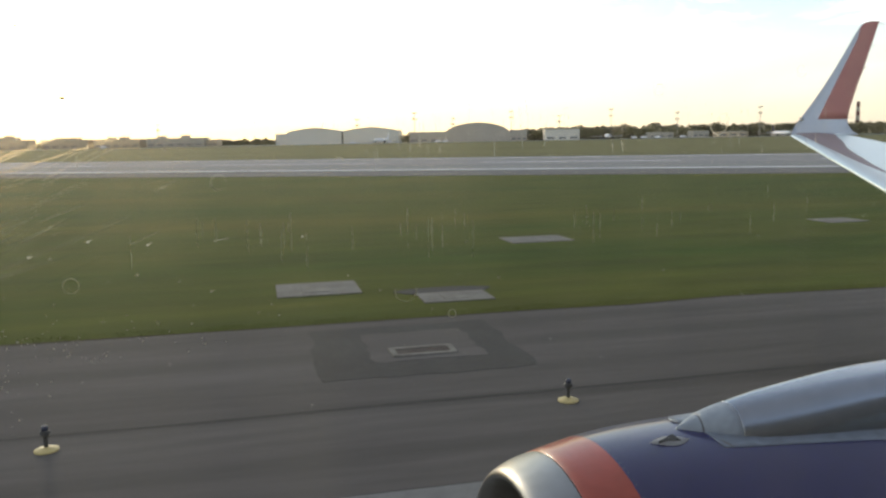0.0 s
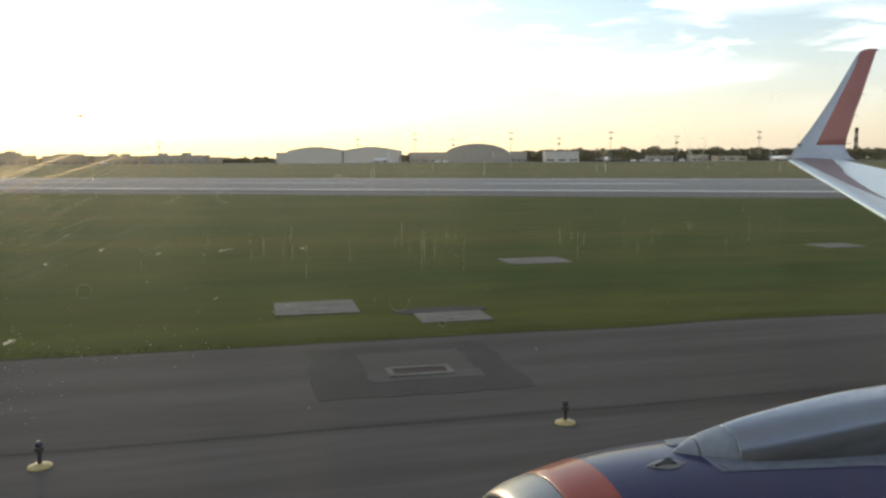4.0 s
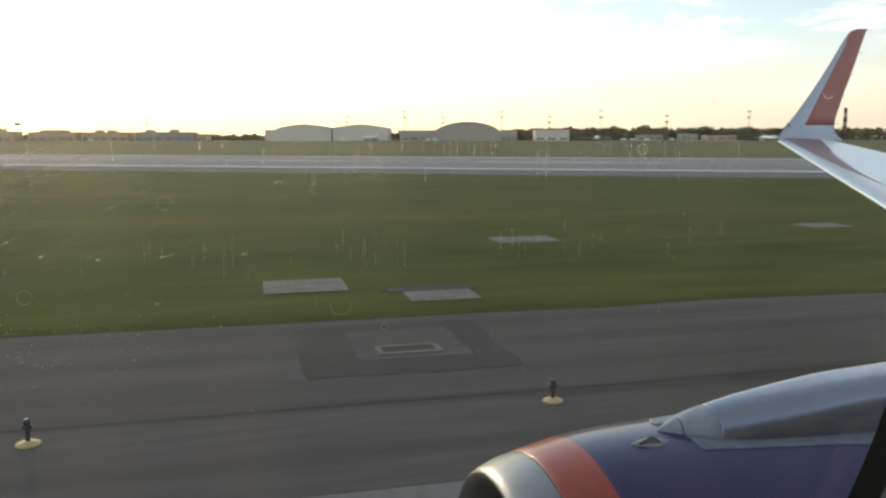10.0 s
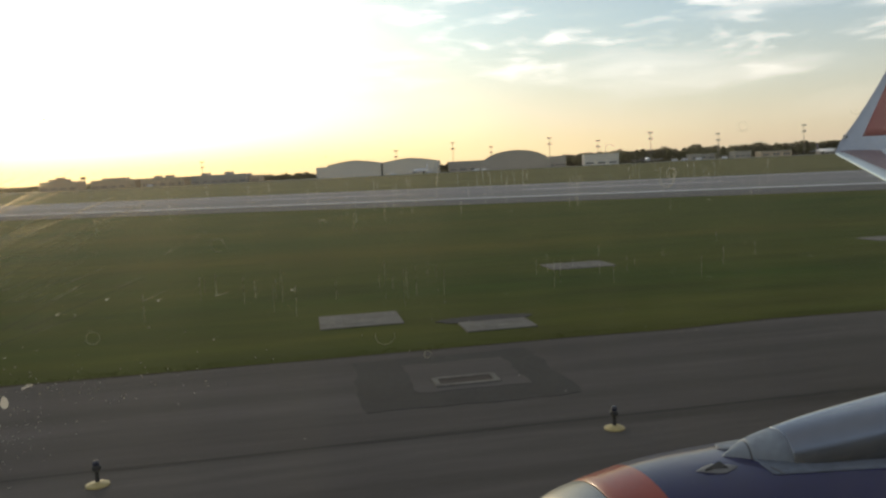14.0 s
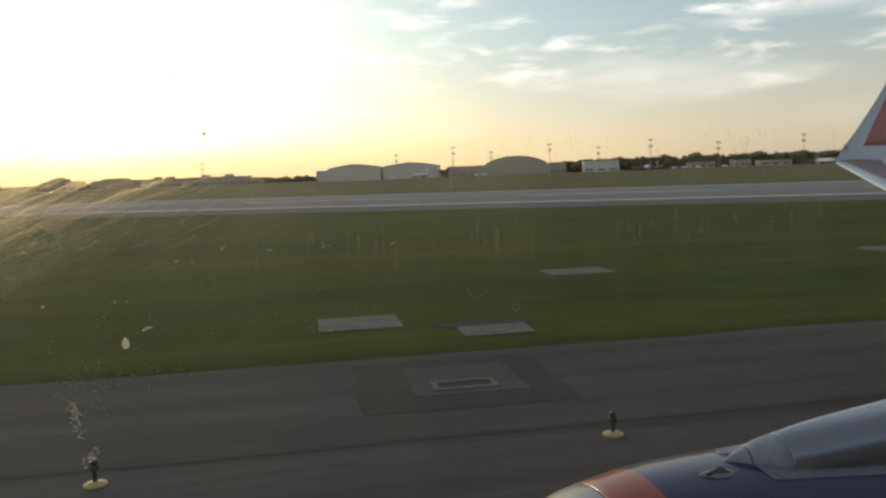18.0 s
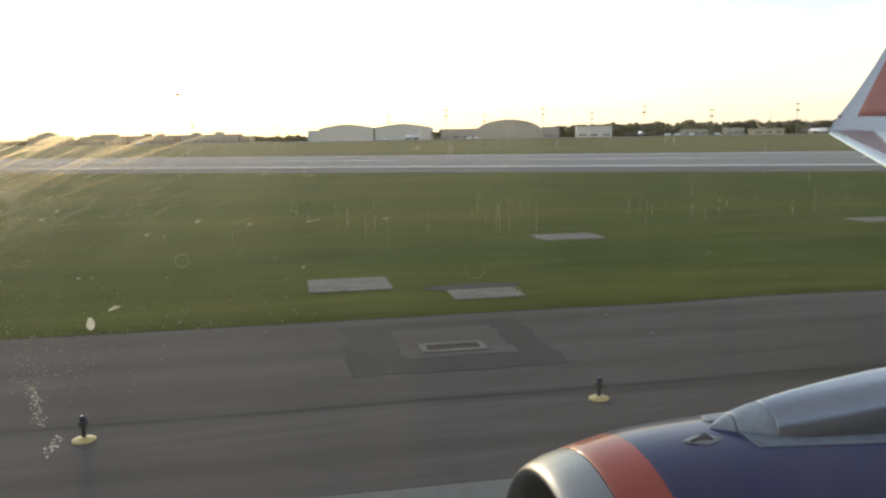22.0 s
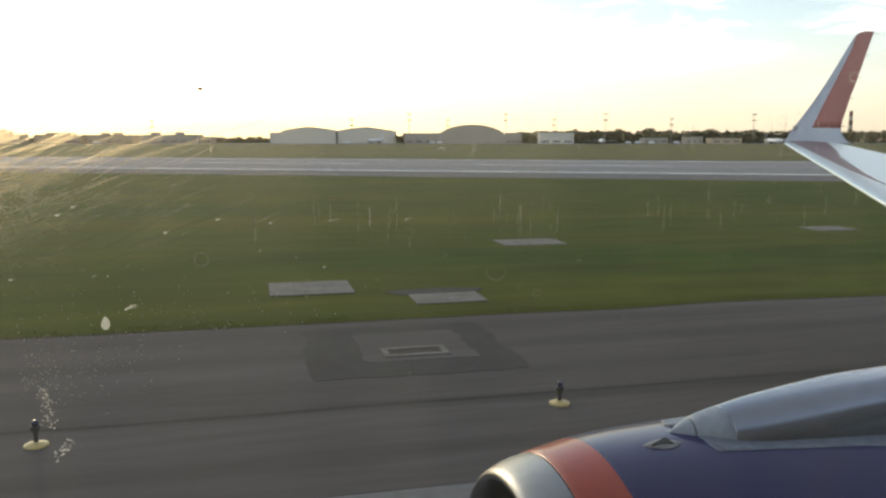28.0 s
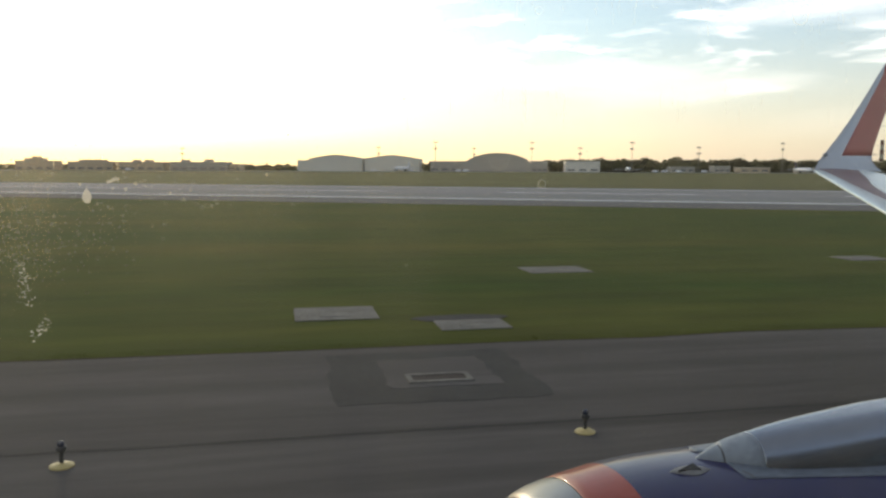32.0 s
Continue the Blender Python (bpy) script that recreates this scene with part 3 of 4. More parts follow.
# pylon over the engine: an arched fairing with a cap, a pale panel and a silver body
def pylon_ring(x, w, top, base=2.36, n=44):
    ring = []
    flat = min(max((x - 2.12) / 0.8, 0.0), 1.0)   # the flanks flatten towards the wing
    for i in range(n + 1):
        a = math.pi * i / n
        c, s = math.cos(a), math.sin(a)
        off = 0.075 * max(0.0, (2.22 - x) / 0.335)
        ring.append(Vector((x, EY + off - w * (abs(c) ** (0.84 - 0.26 * flat)) * (1 if c > 0 else -1), base + (top - 0.013 - base) * s ** (0.66 - 0.18 * flat))))
    return ring


P_ST = [(1.932, 0.006, 2.553), (1.955, 0.030, 2.576), (1.99, 0.062, 2.602), (2.03, 0.089, 2.626), (2.06, 0.105, 2.641), (2.09, 0.120, 2.654), (2.14, 0.142, 2.670), (2.20, 0.163, 2.687), (2.28, 0.181, 2.705), (2.36, 0.192, 2.720),
        (2.47, 0.202, 2.736), (2.58, 0.209, 2.751), (2.70, 0.214, 2.766), (2.85, 0.218, 2.784), (3.0, 0.22, 2.798), (3.2, 0.22, 2.81), (3.5, 0.22, 2.83), (4.0, 0.21, 2.85), (4.6, 0.2, 2.86)]


def p_at(x):
    for a, b in zip(P_ST, P_ST[1:]):
        if a[0] <= x <= b[0]:
            t = (x - a[0]) / (b[0] - a[0])
            return (x, a[1] + (b[1] - a[1]) * t, a[2] + (b[2] - a[2]) * t)


def pylon_piece(x0, x1, grow=0.0):
    st = [p_at(x0)] + [s for s in P_ST if x0 + 0.004 < s[0] < x1 - 0.004] + [p_at(x1)]
    return loft([pylon_ring(x, w + grow, t + grow) for x, w, t in st])


part("pylon_nose_cap", pylon_piece(1.932, 2.035), LIGHTGREY, plane, "pale rounded nose cap of the pylon", smooth=True)
part("pylon_front_panel", pylon_piece(2.043, 2.19), LIGHTGREY, plane, "pale grey front panel of the pylon", smooth=True)
part("pylon_joint", pylon_piece(2.034, 2.044, -0.004), DUCT, plane)
part("pylon", pylon_piece(2.192, 4.6), SILVER, plane, "silver painted engine pylon", smooth=True)


def on_cowl(x, y, up=0.004):
    r = up + np.interp(x, [1.51, 1.60, 1.80, 1.95, 2.15, 2.40, 2.70, 3.2, 3.6], [1.051, 1.067, 1.090, 1.100, 1.110, 1.117, 1.12, 1.11, 1.07])
    return Vector((x, y, EZ + math.sqrt(max(r * r - (y - EY) ** 2, 0))))


def cowl_patch(outline_lo, outline_hi, up=0.005, n=14, steps=5):
    """A thin plate lying on the cowl between two edges given as (x, y)."""
    lo, hi = [Vector((*p, 0)) for p in outline_lo], [Vector((*p, 0)) for p in outline_hi]
    bm = bmesh.new()
    rows = []
    for a, b in zip(lo, hi):
        rows.append([bm.verts.new(on_cowl(a.x + (b.x - a.x) * k / steps, a.y + (b.y - a.y) * k / steps, up)) for k in range(steps + 1)])
    for r, s in zip(rows, rows[1:]):
        for k in range(steps):
            bm.faces.new((r[k], s[k], s[k + 1], r[k + 1]))
    ext = bmesh.ops.extrude_face_region(bm, geom=list(bm.faces))
    for v in ext["geom"]:
        if isinstance(v, bmesh.types.BMVert):
            v.co.z -= up + 0.01
    return bm


part("pylon_skirt", cowl_patch([(2.045, 3.335), (2.046, 3.27), (2.048, 3.205), (2.09, 3.194), (2.20, 3.178), (2.48, 3.142), (2.78, 3.115), (2.95, 3.09), (3.6, 3.02)],
                               [(2.04, 3.37), (2.06, 3.345), (2.09, 3.325), (2.13, 3.31), (2.25, 3.29), (2.5, 3.27), (2.8, 3.25), (3.0, 3.25), (3.6, 3.25)]), SKIRT, plane, "pale sealing plate along the pylon foot", smooth=True)
part("pylon_skirt", cowl_patch([(1.985, 3.60), (2.015, 3.675), (2.16, 3.69), (2.4, 3.71), (3.0, 3.72)],
                               [(1.995, 3.54), (2.04, 3.51), (2.16, 3.49), (2.4, 3.5), (3.0, 3.5)], up=0.009), SKIRT, plane, smooth=True)
part("skirt_joint", cowl_patch([(2.083, 3.196), (2.09, 3.196)], [(2.062, 3.262), (2.069, 3.262)], up=0.0075, steps=3), DUCT, plane)
def rivet_row(x, r, a0, a1, n):
    """Small flush rivet heads in one row round the cowl."""
    bm = bmesh.new()
    for i in range(n):
        a = radians(a0 + (a1 - a0) * i / (n - 1))
        p = Vector((x, EY + r * math.cos(a), EZ + r * math.sin(a)))
        out = Vector((0, math.cos(a), math.sin(a)))
        cyl(bm, p - out * 0.004, p + out * 0.0008, 0.0032, 0.0026, 6)
    return bm


tagged(part("rivet_row", rivet_row(1.288, 0.9975, 60, 200, 64), DUCT, plane, "row of small dark rivets along the lip seam"), kind="stuff")
tagged(part("rivet_row", rivet_row(1.548, 1.0585, 60, 200, 64), DUCT, plane), kind="stuff")
tagged(part("rivet_row", rivet_row(2.915, 1.1182, 95, 200, 52), DUCT, plane), kind="stuff")
# small vent ahead of the pylon: pale lens-shaped plate with a dark triangular mouth
sc = bmesh.new()
rows = []
for i in range(13):
    t = i / 12
    row = []
    for k in range(9):
        q = -1 + k / 4
        half = 0.052 * (1 - abs(2 * t - 1) ** 1.7)
        bulge = 0.016 * (1 - abs(2 * t - 1) ** 2) * (1 - q * q)
        row.append(sc.verts.new(on_cowl(1.742 + 0.195 * t, 3.352 - 0.03 * t + half * q, 0.002 + bulge)))
    rows.append(row)
for a, b in zip(rows, rows[1:]):
    for k in range(8):
        sc.faces.new((a[k], b[k], b[k + 1], a[k + 1]))
part("vent_fairing", sc, VENT, plane, "small pale vent fairing on the cowl", smooth=True)
mouth = bmesh.new()
tri = [on_cowl(1.775, 3.325, 0.017), on_cowl(1.878, 3.305, 0.017), on_cowl(1.868, 3.366, 0.021)]
vs = [mouth.verts.new(p - Vector((0, 0, 0.012))) for p in tri]
vt = [mouth.verts.new(p) for p in tri]
mouth.faces.new(vt)
for i in range(3):
    mouth.faces.new((vs[i], vs[(i + 1) % 3], vt[(i + 1) % 3], vt[i]))
part("vent_mouth", mouth, RUBBER, plane, "dark triangular vent opening")


# ---- wing ----
def le(y):
    return 11.72 - (16 - y) * 0.5206 if y >= 3.6 else 11.72 - 12.4 * 0.5206 - (3.6 - y) * 0.62


def te(y):
    return 13.22 - (16 - y) * 0.27 if y >= 5.0 else 13.22 - 11 * 0.27 - (5.0 - y) * 0.04


def wz(y):
    return 3.90 - (16 - y) * 0.105


def foil(s, side, t=0.1):
    """Half thickness of the section at chord fraction s."""
    return side * t * (1.48 * math.sqrt(max(s, 0)) - 0.63 * s - 1.76 * s * s + 1.42 * s ** 3 - 0.51 * s ** 4) * 0.9


def wing_ring(y, s0, s1, grow=0.0, n=10, thick=0.10):
    x0, c = le(y), te(y) - le(y)
    up = [(s0 + (s1 - s0) * (i / n) ** 1.6) for i in range(n + 1)]
    ring = [Vector((x0 + s * c, y, wz(y) + c * foil(s, 1, thick) + grow)) for s in up]
    ring += [Vector((x0 + s * c, y, wz(y) + c * foil(s, -0.55, thick) - grow)) for s in reversed(up)]
    return ring


YS = [0.25, 1.6, 3.0, 3.6, 5.0, 7.0, 9.0, 11.0, 12.5, 13.0, 13.5, 14.0, 14.5, 15.0, 15.5, 16.0]


def split(y):
    """Chord fraction at which the box skin with the painted reflection gives way to the pale panels."""
    return float(np.interp(y, [9.3, 10.0, 10.8, 12.1, 13.0, 14.9, 16.0], [0.115, 0.12, 0.135, 0.19, 0.25, 0.52, 0.75]))


def slat_end(y):
    """Chord fraction at which the bare leading edge ends."""
    return float(np.interp(y, [9.4, 11.3, 15.2], [0.11, 0.085, 0.10]))


def fine_span(y0, y1, n):
    return [y0 + (y1 - y0) * i / n for i in range(n + 1)]


# mauve strip: the red winglet's reflection put into the skin's colour and outline
part("wing_skin", loft([wing_ring(y, 0.075, max(split(y), 0.12)) for y in fine_span(0.25, 16.0, 60)]), WINGREFLECT, plane, "wing skin, mauve from a painted reflection of the red winglet", smooth=True)
for y0, y1, name, label in ((0.25, 5.4, "inner_flap", "pale flap and spoilers on the inner wing"), (5.415, 9.1, "spoiler_panel", "pale spoiler panels on the wing"), (9.115, 12.55, "flap_panel", "pale outer flap panel"), (12.565, 15.2, "aileron", "pale aileron"), (15.215, 16.0, "tip_panel", "pale wing tip panel")):
    part(name, loft([wing_ring(y, split(y) + 0.002, 1.0, 0.004) for y in fine_span(y0, y1, 14)], cap=False), WINGLITE, plane, label, smooth=True)
for y0, y1 in ((4.4, 7.4), (7.408, 10.6), (10.608, 13.4), (13.408, 15.7)):
    part("slat", loft([wing_ring(y, 0.0, slat_end(y), 0.004, n=12) for y in fine_span(y0, y1, 6)], cap=False), SLAT, plane, "bare metal leading edge slat", smooth=True)
part("leading_edge", loft([wing_ring(y, 0.0, 0.075, 0.0, n=12) for y in YS]), SLAT, plane, smooth=True)

# winglet: blade with a blended foot, red outer panel on both faces
WL = [(3.90, 11.72, 13.50, 16.00), (3.95, 11.75, 13.42, 16.02), (4.02, 11.80, 13.34, 16.04), (4.14, 11.90, 13.27, 16.08), (4.26, 12.03, 13.27, 16.12), (4.45, 12.24, 13.32, 16.16), (4.67, 12.46, 13.42, 16.21), (5.0, 12.76, 13.58, 16.28), (5.37, 13.08, 13.79, 16.36),
      (5.75, 13.39, 13.98, 16.44), (6.13, 13.69, 14.18, 16.53), (6.36, 13.88, 14.30, 16.58), (6.46, 13.98, 14.35, 16.60), (6.51, 14.09, 14.385, 16.61), (6.535, 14.22, 14.40, 16.615)]
WL = [(z, x0 - 0.03 * min(max((z - 4.0) * 2, 0), 1), x1 + 0.045 * min(max((z - 4.1) * 2, 0), 1), y) for z, x0, x1, y in WL]


def blade_ring(z, x0, x1, y, grow=0.0, a=0.0, b=1.0, n=9):
    c = x1 - x0
    ss = [a + (b - a) * i / n for i in range(n + 1)]
    ring = [Vector((x0 + s * c, y - c * foil(s, 1, 0.085) - grow, z)) for s in ss]
    return ring + [Vector((x0 + s * c, y + c * foil(s, 1, 0.085) + grow, z)) for s in reversed(ss)]


winglet = part("winglet", loft([blade_ring(*w) for w in WL]), WINGSILVER, plane, "tall blended winglet, silver with red panel", smooth=True)
red = []
for z, x0, x1, y in WL:
    if z >= 4.26:
        xr = 12.46 + (z - 4.26) * (13.79 - 12.46) / (6.15 - 4.26)
        s = min(max((xr - x0) / (x1 - x0), 0.02), 0.9) if z < 6.3 else 0.06
        red.append(blade_ring(z, x0, x1, y, 0.004, s, 0.995))
part("red_panel", loft(red), WINGRED, winglet, "red painted panel", smooth=True)
part("winglet_bracket", boxed(12.02, 12.10, 16.06, 16.14, 4.24, 4.31, bevel=0.01), STEEL, winglet)
for z, x in ((4.30, 13.27), (4.95, 13.57), (5.45, 13.82), (5.98, 14.1), (6.5, 14.38)):
    part("static_wick", cyl(bmesh.new(), (x, 16.12 + (z - 4.3) * 0.22, z), (x + 0.17, 16.12 + (z - 4.3) * 0.22, z - 0.01), 0.006, 0.003, 6), BLACKISH, winglet)

# pieces that belong to the engine, the pylon and the wing
GROUPS = {"fan_cowl": ("inlet_lip", "red_band", "reverser_cowl", "inlet_duct", "fan_blade", "exhaust_nozzle", "vent_fairing", "rivet_row"),
          "pylon": ("pylon_nose_cap", "pylon_front_panel", "pylon_joint", "pylon_skirt", "skirt_joint"),
          "wing_skin": ("inner_flap", "spoiler_panel", "flap_panel", "aileron", "tip_panel", "slat", "leading_edge")}
members = list(plane.children)
for owner, names in GROUPS.items():
    host = next(o for o in members if o.name == owner)
    for o in members:
        if o.name.split(".")[0] in names:
            o.parent = host

# ---- fuselage wall with the cabin window ----
FY, FZ, FR = -1.58, 3.55, 1.88
WX, WZ, WA, WB = -0.0145, 4.06, 0.220, 0.265


def oval(scale_a, scale_b, y, n=144):
    pts = []
    for i in range(n):
        a = 2 * math.pi * i / n
        c, s = math.cos(a), math.sin(a)
        pts.append(Vector((WX + scale_a * abs(c) ** (2 / 2.8) * (1 if c >= 0 else -1), y, WZ + scale_b * abs(s) ** (2 / 2.8) * (1 if s >= 0 else -1))))
    return pts


skin = bmesh.new()
xs = [-6, -4, -2, -1, -0.5, -0.35, -0.3, -0.25] + [-0.2 + 0.02 * i for i in range(30)] + [0.5, 1, 2, 4, 7, 10]
# unseen openings on both sides, added to bring daylight into the cabin
far_openings = [-2.65 + 0.53 * k for k in range(11)]
near_openings = [-0.012 + 0.53 * k for k in range(-5, 6) if k]
xs = sorted(set(round(v, 3) for v in xs + [w - 0.13 for w in far_openings] + [w + 0.13 for w in far_openings] + [w - 0.13 for w in near_openings] + [w + 0.13 for w in near_openings]))
angs = [-180 + 10 * i for i in range(19)] + [2 * i for i in range(1, 20)] + [40 + 10 * i for i in range(0, 12)] + [156, 162, 168]


def tube(bm, radius, cut_a, cut_b):
    """Fuselage-shaped shell with openings for the cabin window and the added, unseen ones that let in daylight."""
    grid = [[bm.verts.new((x, FY + radius * math.cos(radians(a)), FZ + radius * math.sin(radians(a)))) for a in angs] for x in xs]
    for i in range(len(xs) - 1):
        for k in range(len(angs)):
            k2 = (k + 1) % len(angs)
            mx = (xs[i] + xs[i + 1]) / 2
            ma = (angs[k] + (angs[k2] if k2 else 180)) / 2
            mz, my = FZ + radius * math.sin(radians(ma)), FY + radius * math.cos(radians(ma))
            if my > FY and ((abs(mx - WX) / cut_a) ** 2.8 + (abs(mz - WZ) / cut_b) ** 2.8) < 1:
                continue
            if my > FY and 10 < ma < 22 and any(abs(mx - w) < 0.13 for w in near_openings):
                continue
            if my < FY and 156 < ma < 168 and any(abs(mx - w) < 0.13 for w in far_openings):
                continue
            bm.faces.new((grid[i][k], grid[i + 1][k], grid[i + 1][k2], grid[i][k2]))
    bm.faces.new(grid[0])
    bm.faces.new(grid[-1][::-1])


tube(skin, FR, WA + 0.12, WB + 0.10)
# unseen pale shell, added to bounce that daylight onto the bezel
lining = bmesh.new()
tube(lining, FR - 0.07, WA + 0.13, WB + 0.13)
part("cabin_lining", lining, LINING, plane, "unseen pale plastic lining added to bounce light onto the bezel", smooth=True)
part("fuselage", skin, SKIN, plane, "silver fuselage wall", smooth=True)
part("window_seal", loft([oval(WA, WB, 0.200), oval(WA + 0.0085, WB + 0.0085, 0.198), oval(WA + 0.032, WB + 0.032, 0.2125), oval(WA + 0.020, WB + 0.020, 0.2125), oval(WA, WB, 0.200)], cap=False), SEAL, plane, "black rubber seal round the cabin window")
part("window_bezel", loft([oval(WA + 0.008, WB + 0.008, 0.203), oval(WA + 0.012, WB + 0.012, 0.18), oval(WA + 0.045, WB + 0.045, 0.12), oval(WA + 0.09, WB + 0.09, 0.11), oval(WA + 0.19, WB + 0.18, 0.235)], cap=False), BEZEL, plane, "grey plastic window bezel", smooth=True)
pane_bm = bmesh.new()
pane_bm.faces.new([pane_bm.verts.new(p) for p in oval(WA + 0.019, WB + 0.019, 0.2105)])
pane = part("window_pane", pane_bm, PANE, plane, "clear acrylic pane, dusty and spotted with dried drops")
pane.visible_shadow = False
# extra ring of film imitating the pale sheen along the pane edge
rim_bm = loft([oval(WA - 0.002, WB - 0.002, 0.2095), oval(WA + 0.004, WB + 0.004, 0.2085)], cap=False)
rim = part("pane_rim", rim_bm, RIM, pane, "film ring imitating the sheen at the pane edge")
rim.visible_shadow = False

grime = bmesh.new()
rnd = random.Random(77)


def spot(x, z, r, squash=1.0, y=0.2108):
    ring = [grime.verts.new((x + r * math.cos(2 * math.pi * i / 7) * rnd.uniform(0.7, 1.2), y, z + r * squash * math.sin(2 * math.pi * i / 7) * rnd.uniform(0.7, 1.2))) for i in range(7)]
    grime.faces.new(ring)


def arc(x, z, r, a0, a1, w, y=0.2106):
    n = 12
    prev = None
    for i in range(n + 1):
        a = radians(a0 + (a1 - a0) * i / n)
        cur = (grime.verts.new((x + r * math.cos(a), y, z + r * math.sin(a))), grime.verts.new((x + (r + w) * math.cos(a), y, z + (r + w) * math.sin(a))))
        if prev:
            grime.faces.new((prev[0], prev[1], cur[1], cur[0]))
        prev = cur


def streak(x, z, length, lean, w):
    n = max(3, int(length / 0.0006))
    for i in range(n):
        if rnd.random() < 0.55:
            t = i / n
            spot(x + lean * t * length + rnd.gauss(0, w), z - t * length, rnd.uniform(0.00008, 0.0002), 1.6)


def blob(x, z, rx, rz, peak=0.0):
    """A dried drop with an uneven rim, drawn out to a point above."""
    ring = []
    for i in range(16):
        a = 2 * math.pi * i / 16
        tall = 1 + peak * max(0.0, math.sin(a)) ** 3
        ring.append(grime.verts.new((x + rx * math.cos(a) * rnd.uniform(0.88, 1.1), 0.2108, z + rz * tall * math.sin(a) * rnd.uniform(0.92, 1.06))))
    grime.faces.new(ring)


def hair(x, z, length, w):
    """A thin run of dried water, wavering and broken."""
    prev = None
    for i in range(9):
        xx = x + w * rnd.uniform(-1.2, 1.2)
        half = w * rnd.uniform(0.3, 1.0)
        cur = (grime.verts.new((xx - half, 0.2107, z - length * i / 8)), grime.verts.new((xx + half, 0.2107, z - length * i / 8)))
        if prev and rnd.random() < 0.8:
            grime.faces.new((prev[0], prev[1], cur[1], cur[0]))
        prev = cur


def scratch(x, z, length, lean, w):
    a = radians(lean)
    p, d, nn = Vector((x, 0.2107, z)), Vector((math.cos(a), 0, math.sin(a))), Vector((-math.sin(a), 0, math.cos(a))) * w
    grime.faces.new([grime.verts.new(v) for v in (p - nn, p + d * length - nn * 0.4, p + d * length + nn * 0.4, p + nn)])


for _ in range(45):
    spot(rnd.uniform(-0.06, 0.17), 3.97 + rnd.gauss(0, 0.022), rnd.uniform(0.00008, 0.00024))
for _ in range(26):
    streak(rnd.uniform(-0.05, 0.16), 3.997 + rnd.gauss(0, 0.0015), rnd.uniform(0.004, 0.011), rnd.uniform(-0.1, 0.25), 0.00012)
for _ in range(40):   # runs of dried water, hanging in combs
    hair(rnd.choice((-0.02, 0.005, 0.034, 0.07, 0.1, 0.125)) + rnd.gauss(0, 0.008), 3.971 + rnd.gauss(0, 0.002), rnd.uniform(0.002, 0.010), 0.00008)
for _ in range(44):
    hair(rnd.choice((0.03, 0.06, 0.085, 0.105, 0.13)) + rnd.gauss(0, 0.007), 3.993 + rnd.gauss(0, 0.003), rnd.uniform(0.002, 0.007), 0.00008)
for x, z, r, a0, a1, w in ((0.0375, 3.9905, 0.0009, 0, 330, 0.00016), (0.0125, 3.985, 0.0009, 20, 160, 0.0002), (-0.015, 3.981, 0.0017, 0, 300, 0.0001), (0.135, 4.006, 0.0013, 10, 350, 0.0002), (0.172, 4.01, 0.0017, 190, 330, 0.0003),
                           (0.094, 4.0012, 0.0013, 30, 320, 0.00025), (0.111, 3.992, 0.0022, 170, 400, 0.00028), (0.1125, 3.9935, 0.0014, 0, 340, 0.0002), (0.0275, 3.9535, 0.0026, 170, 370, 0.00016), (0.039, 3.947, 0.0009, 0, 350, 0.0002), (-0.0478, 3.959, 0.0016, 0, 360, 0.00022)):
    arc(x, z, r, a0, a1, w)
for _ in range(380):
    scratch(-0.115 + abs(rnd.gauss(0, 0.03)), rnd.uniform(3.966, 3.998), rnd.uniform(0.002, 0.014), rnd.uniform(18, 30), rnd.choice((0.00002, 0.00003, 0.00003, 0.00005)))
for _ in range(150):
    scratch(-0.095 + rnd.gauss(0, 0.009), rnd.uniform(3.958, 3.99), rnd.uniform(0.0006, 0.0022), rnd.choice((rnd.uniform(10, 40), rnd.uniform(-50, -20))), 0.00005)
for _ in range(170):   # flecks thrown up from below
    x = -0.09 + abs(rnd.gauss(0, 0.03))
    spot(x, 3.945 + rnd.gauss(0, 0.006), rnd.uniform(0.00008, 0.0003), rnd.uniform(0.4, 1.4))
for _ in range(150):
    spot(-0.09 + abs(rnd.gauss(0, 0.013)), 3.933 + rnd.gauss(0, 0.0035), rnd.uniform(0.00008, 0.0003), rnd.uniform(0.4, 1.4))
drops = part("grime", grime, GRIME, pane, "dried drops and fine scratches on the pane")

grime = bmesh.new()   # broad wipes slanting up from the low corner
for _ in range(190):
    scratch(-0.125 + abs(rnd.gauss(0, 0.027)), rnd.uniform(3.956, 3.992), rnd.uniform(0.010, 0.036), rnd.uniform(16, 27), rnd.uniform(0.00006, 0.0005))
wipes = part("wipe_marks", grime, WIPE, pane, "milky wipe marks slanting across the pane")

grime = bmesh.new()
blob(-0.0705, 3.944, 0.0010, 0.0015, 0.35)
for i in range(70):   # a ladder of dried splashes and a slanting clump below it
    t = rnd.random()
    spot(-0.0852 + 0.0010 * t + rnd.gauss(0, 0.0008), 3.9292 - 0.0102 * t, rnd.uniform(0.0001, 0.00035), rnd.uniform(0.3, 0.7))
for i in range(36):
    t = rnd.random()
    spot(-0.0835 + 0.004 * t + rnd.gauss(0, 0.0005), 3.9116 + 0.0038 * t + rnd.gauss(0, 0.0006), rnd.uniform(0.0001, 0.0004), rnd.uniform(0.3, 0.8))
for i in range(60):   # crusts near the wiped corner
    t = rnd.random()
    spot(-0.0893 + 0.0067 * t + rnd.gauss(0, 0.0012), 3.9783 - 0.0049 * t + rnd.gauss(0, 0.0008), rnd.uniform(0.00006, 0.00022), rnd.uniform(0.4, 0.8))
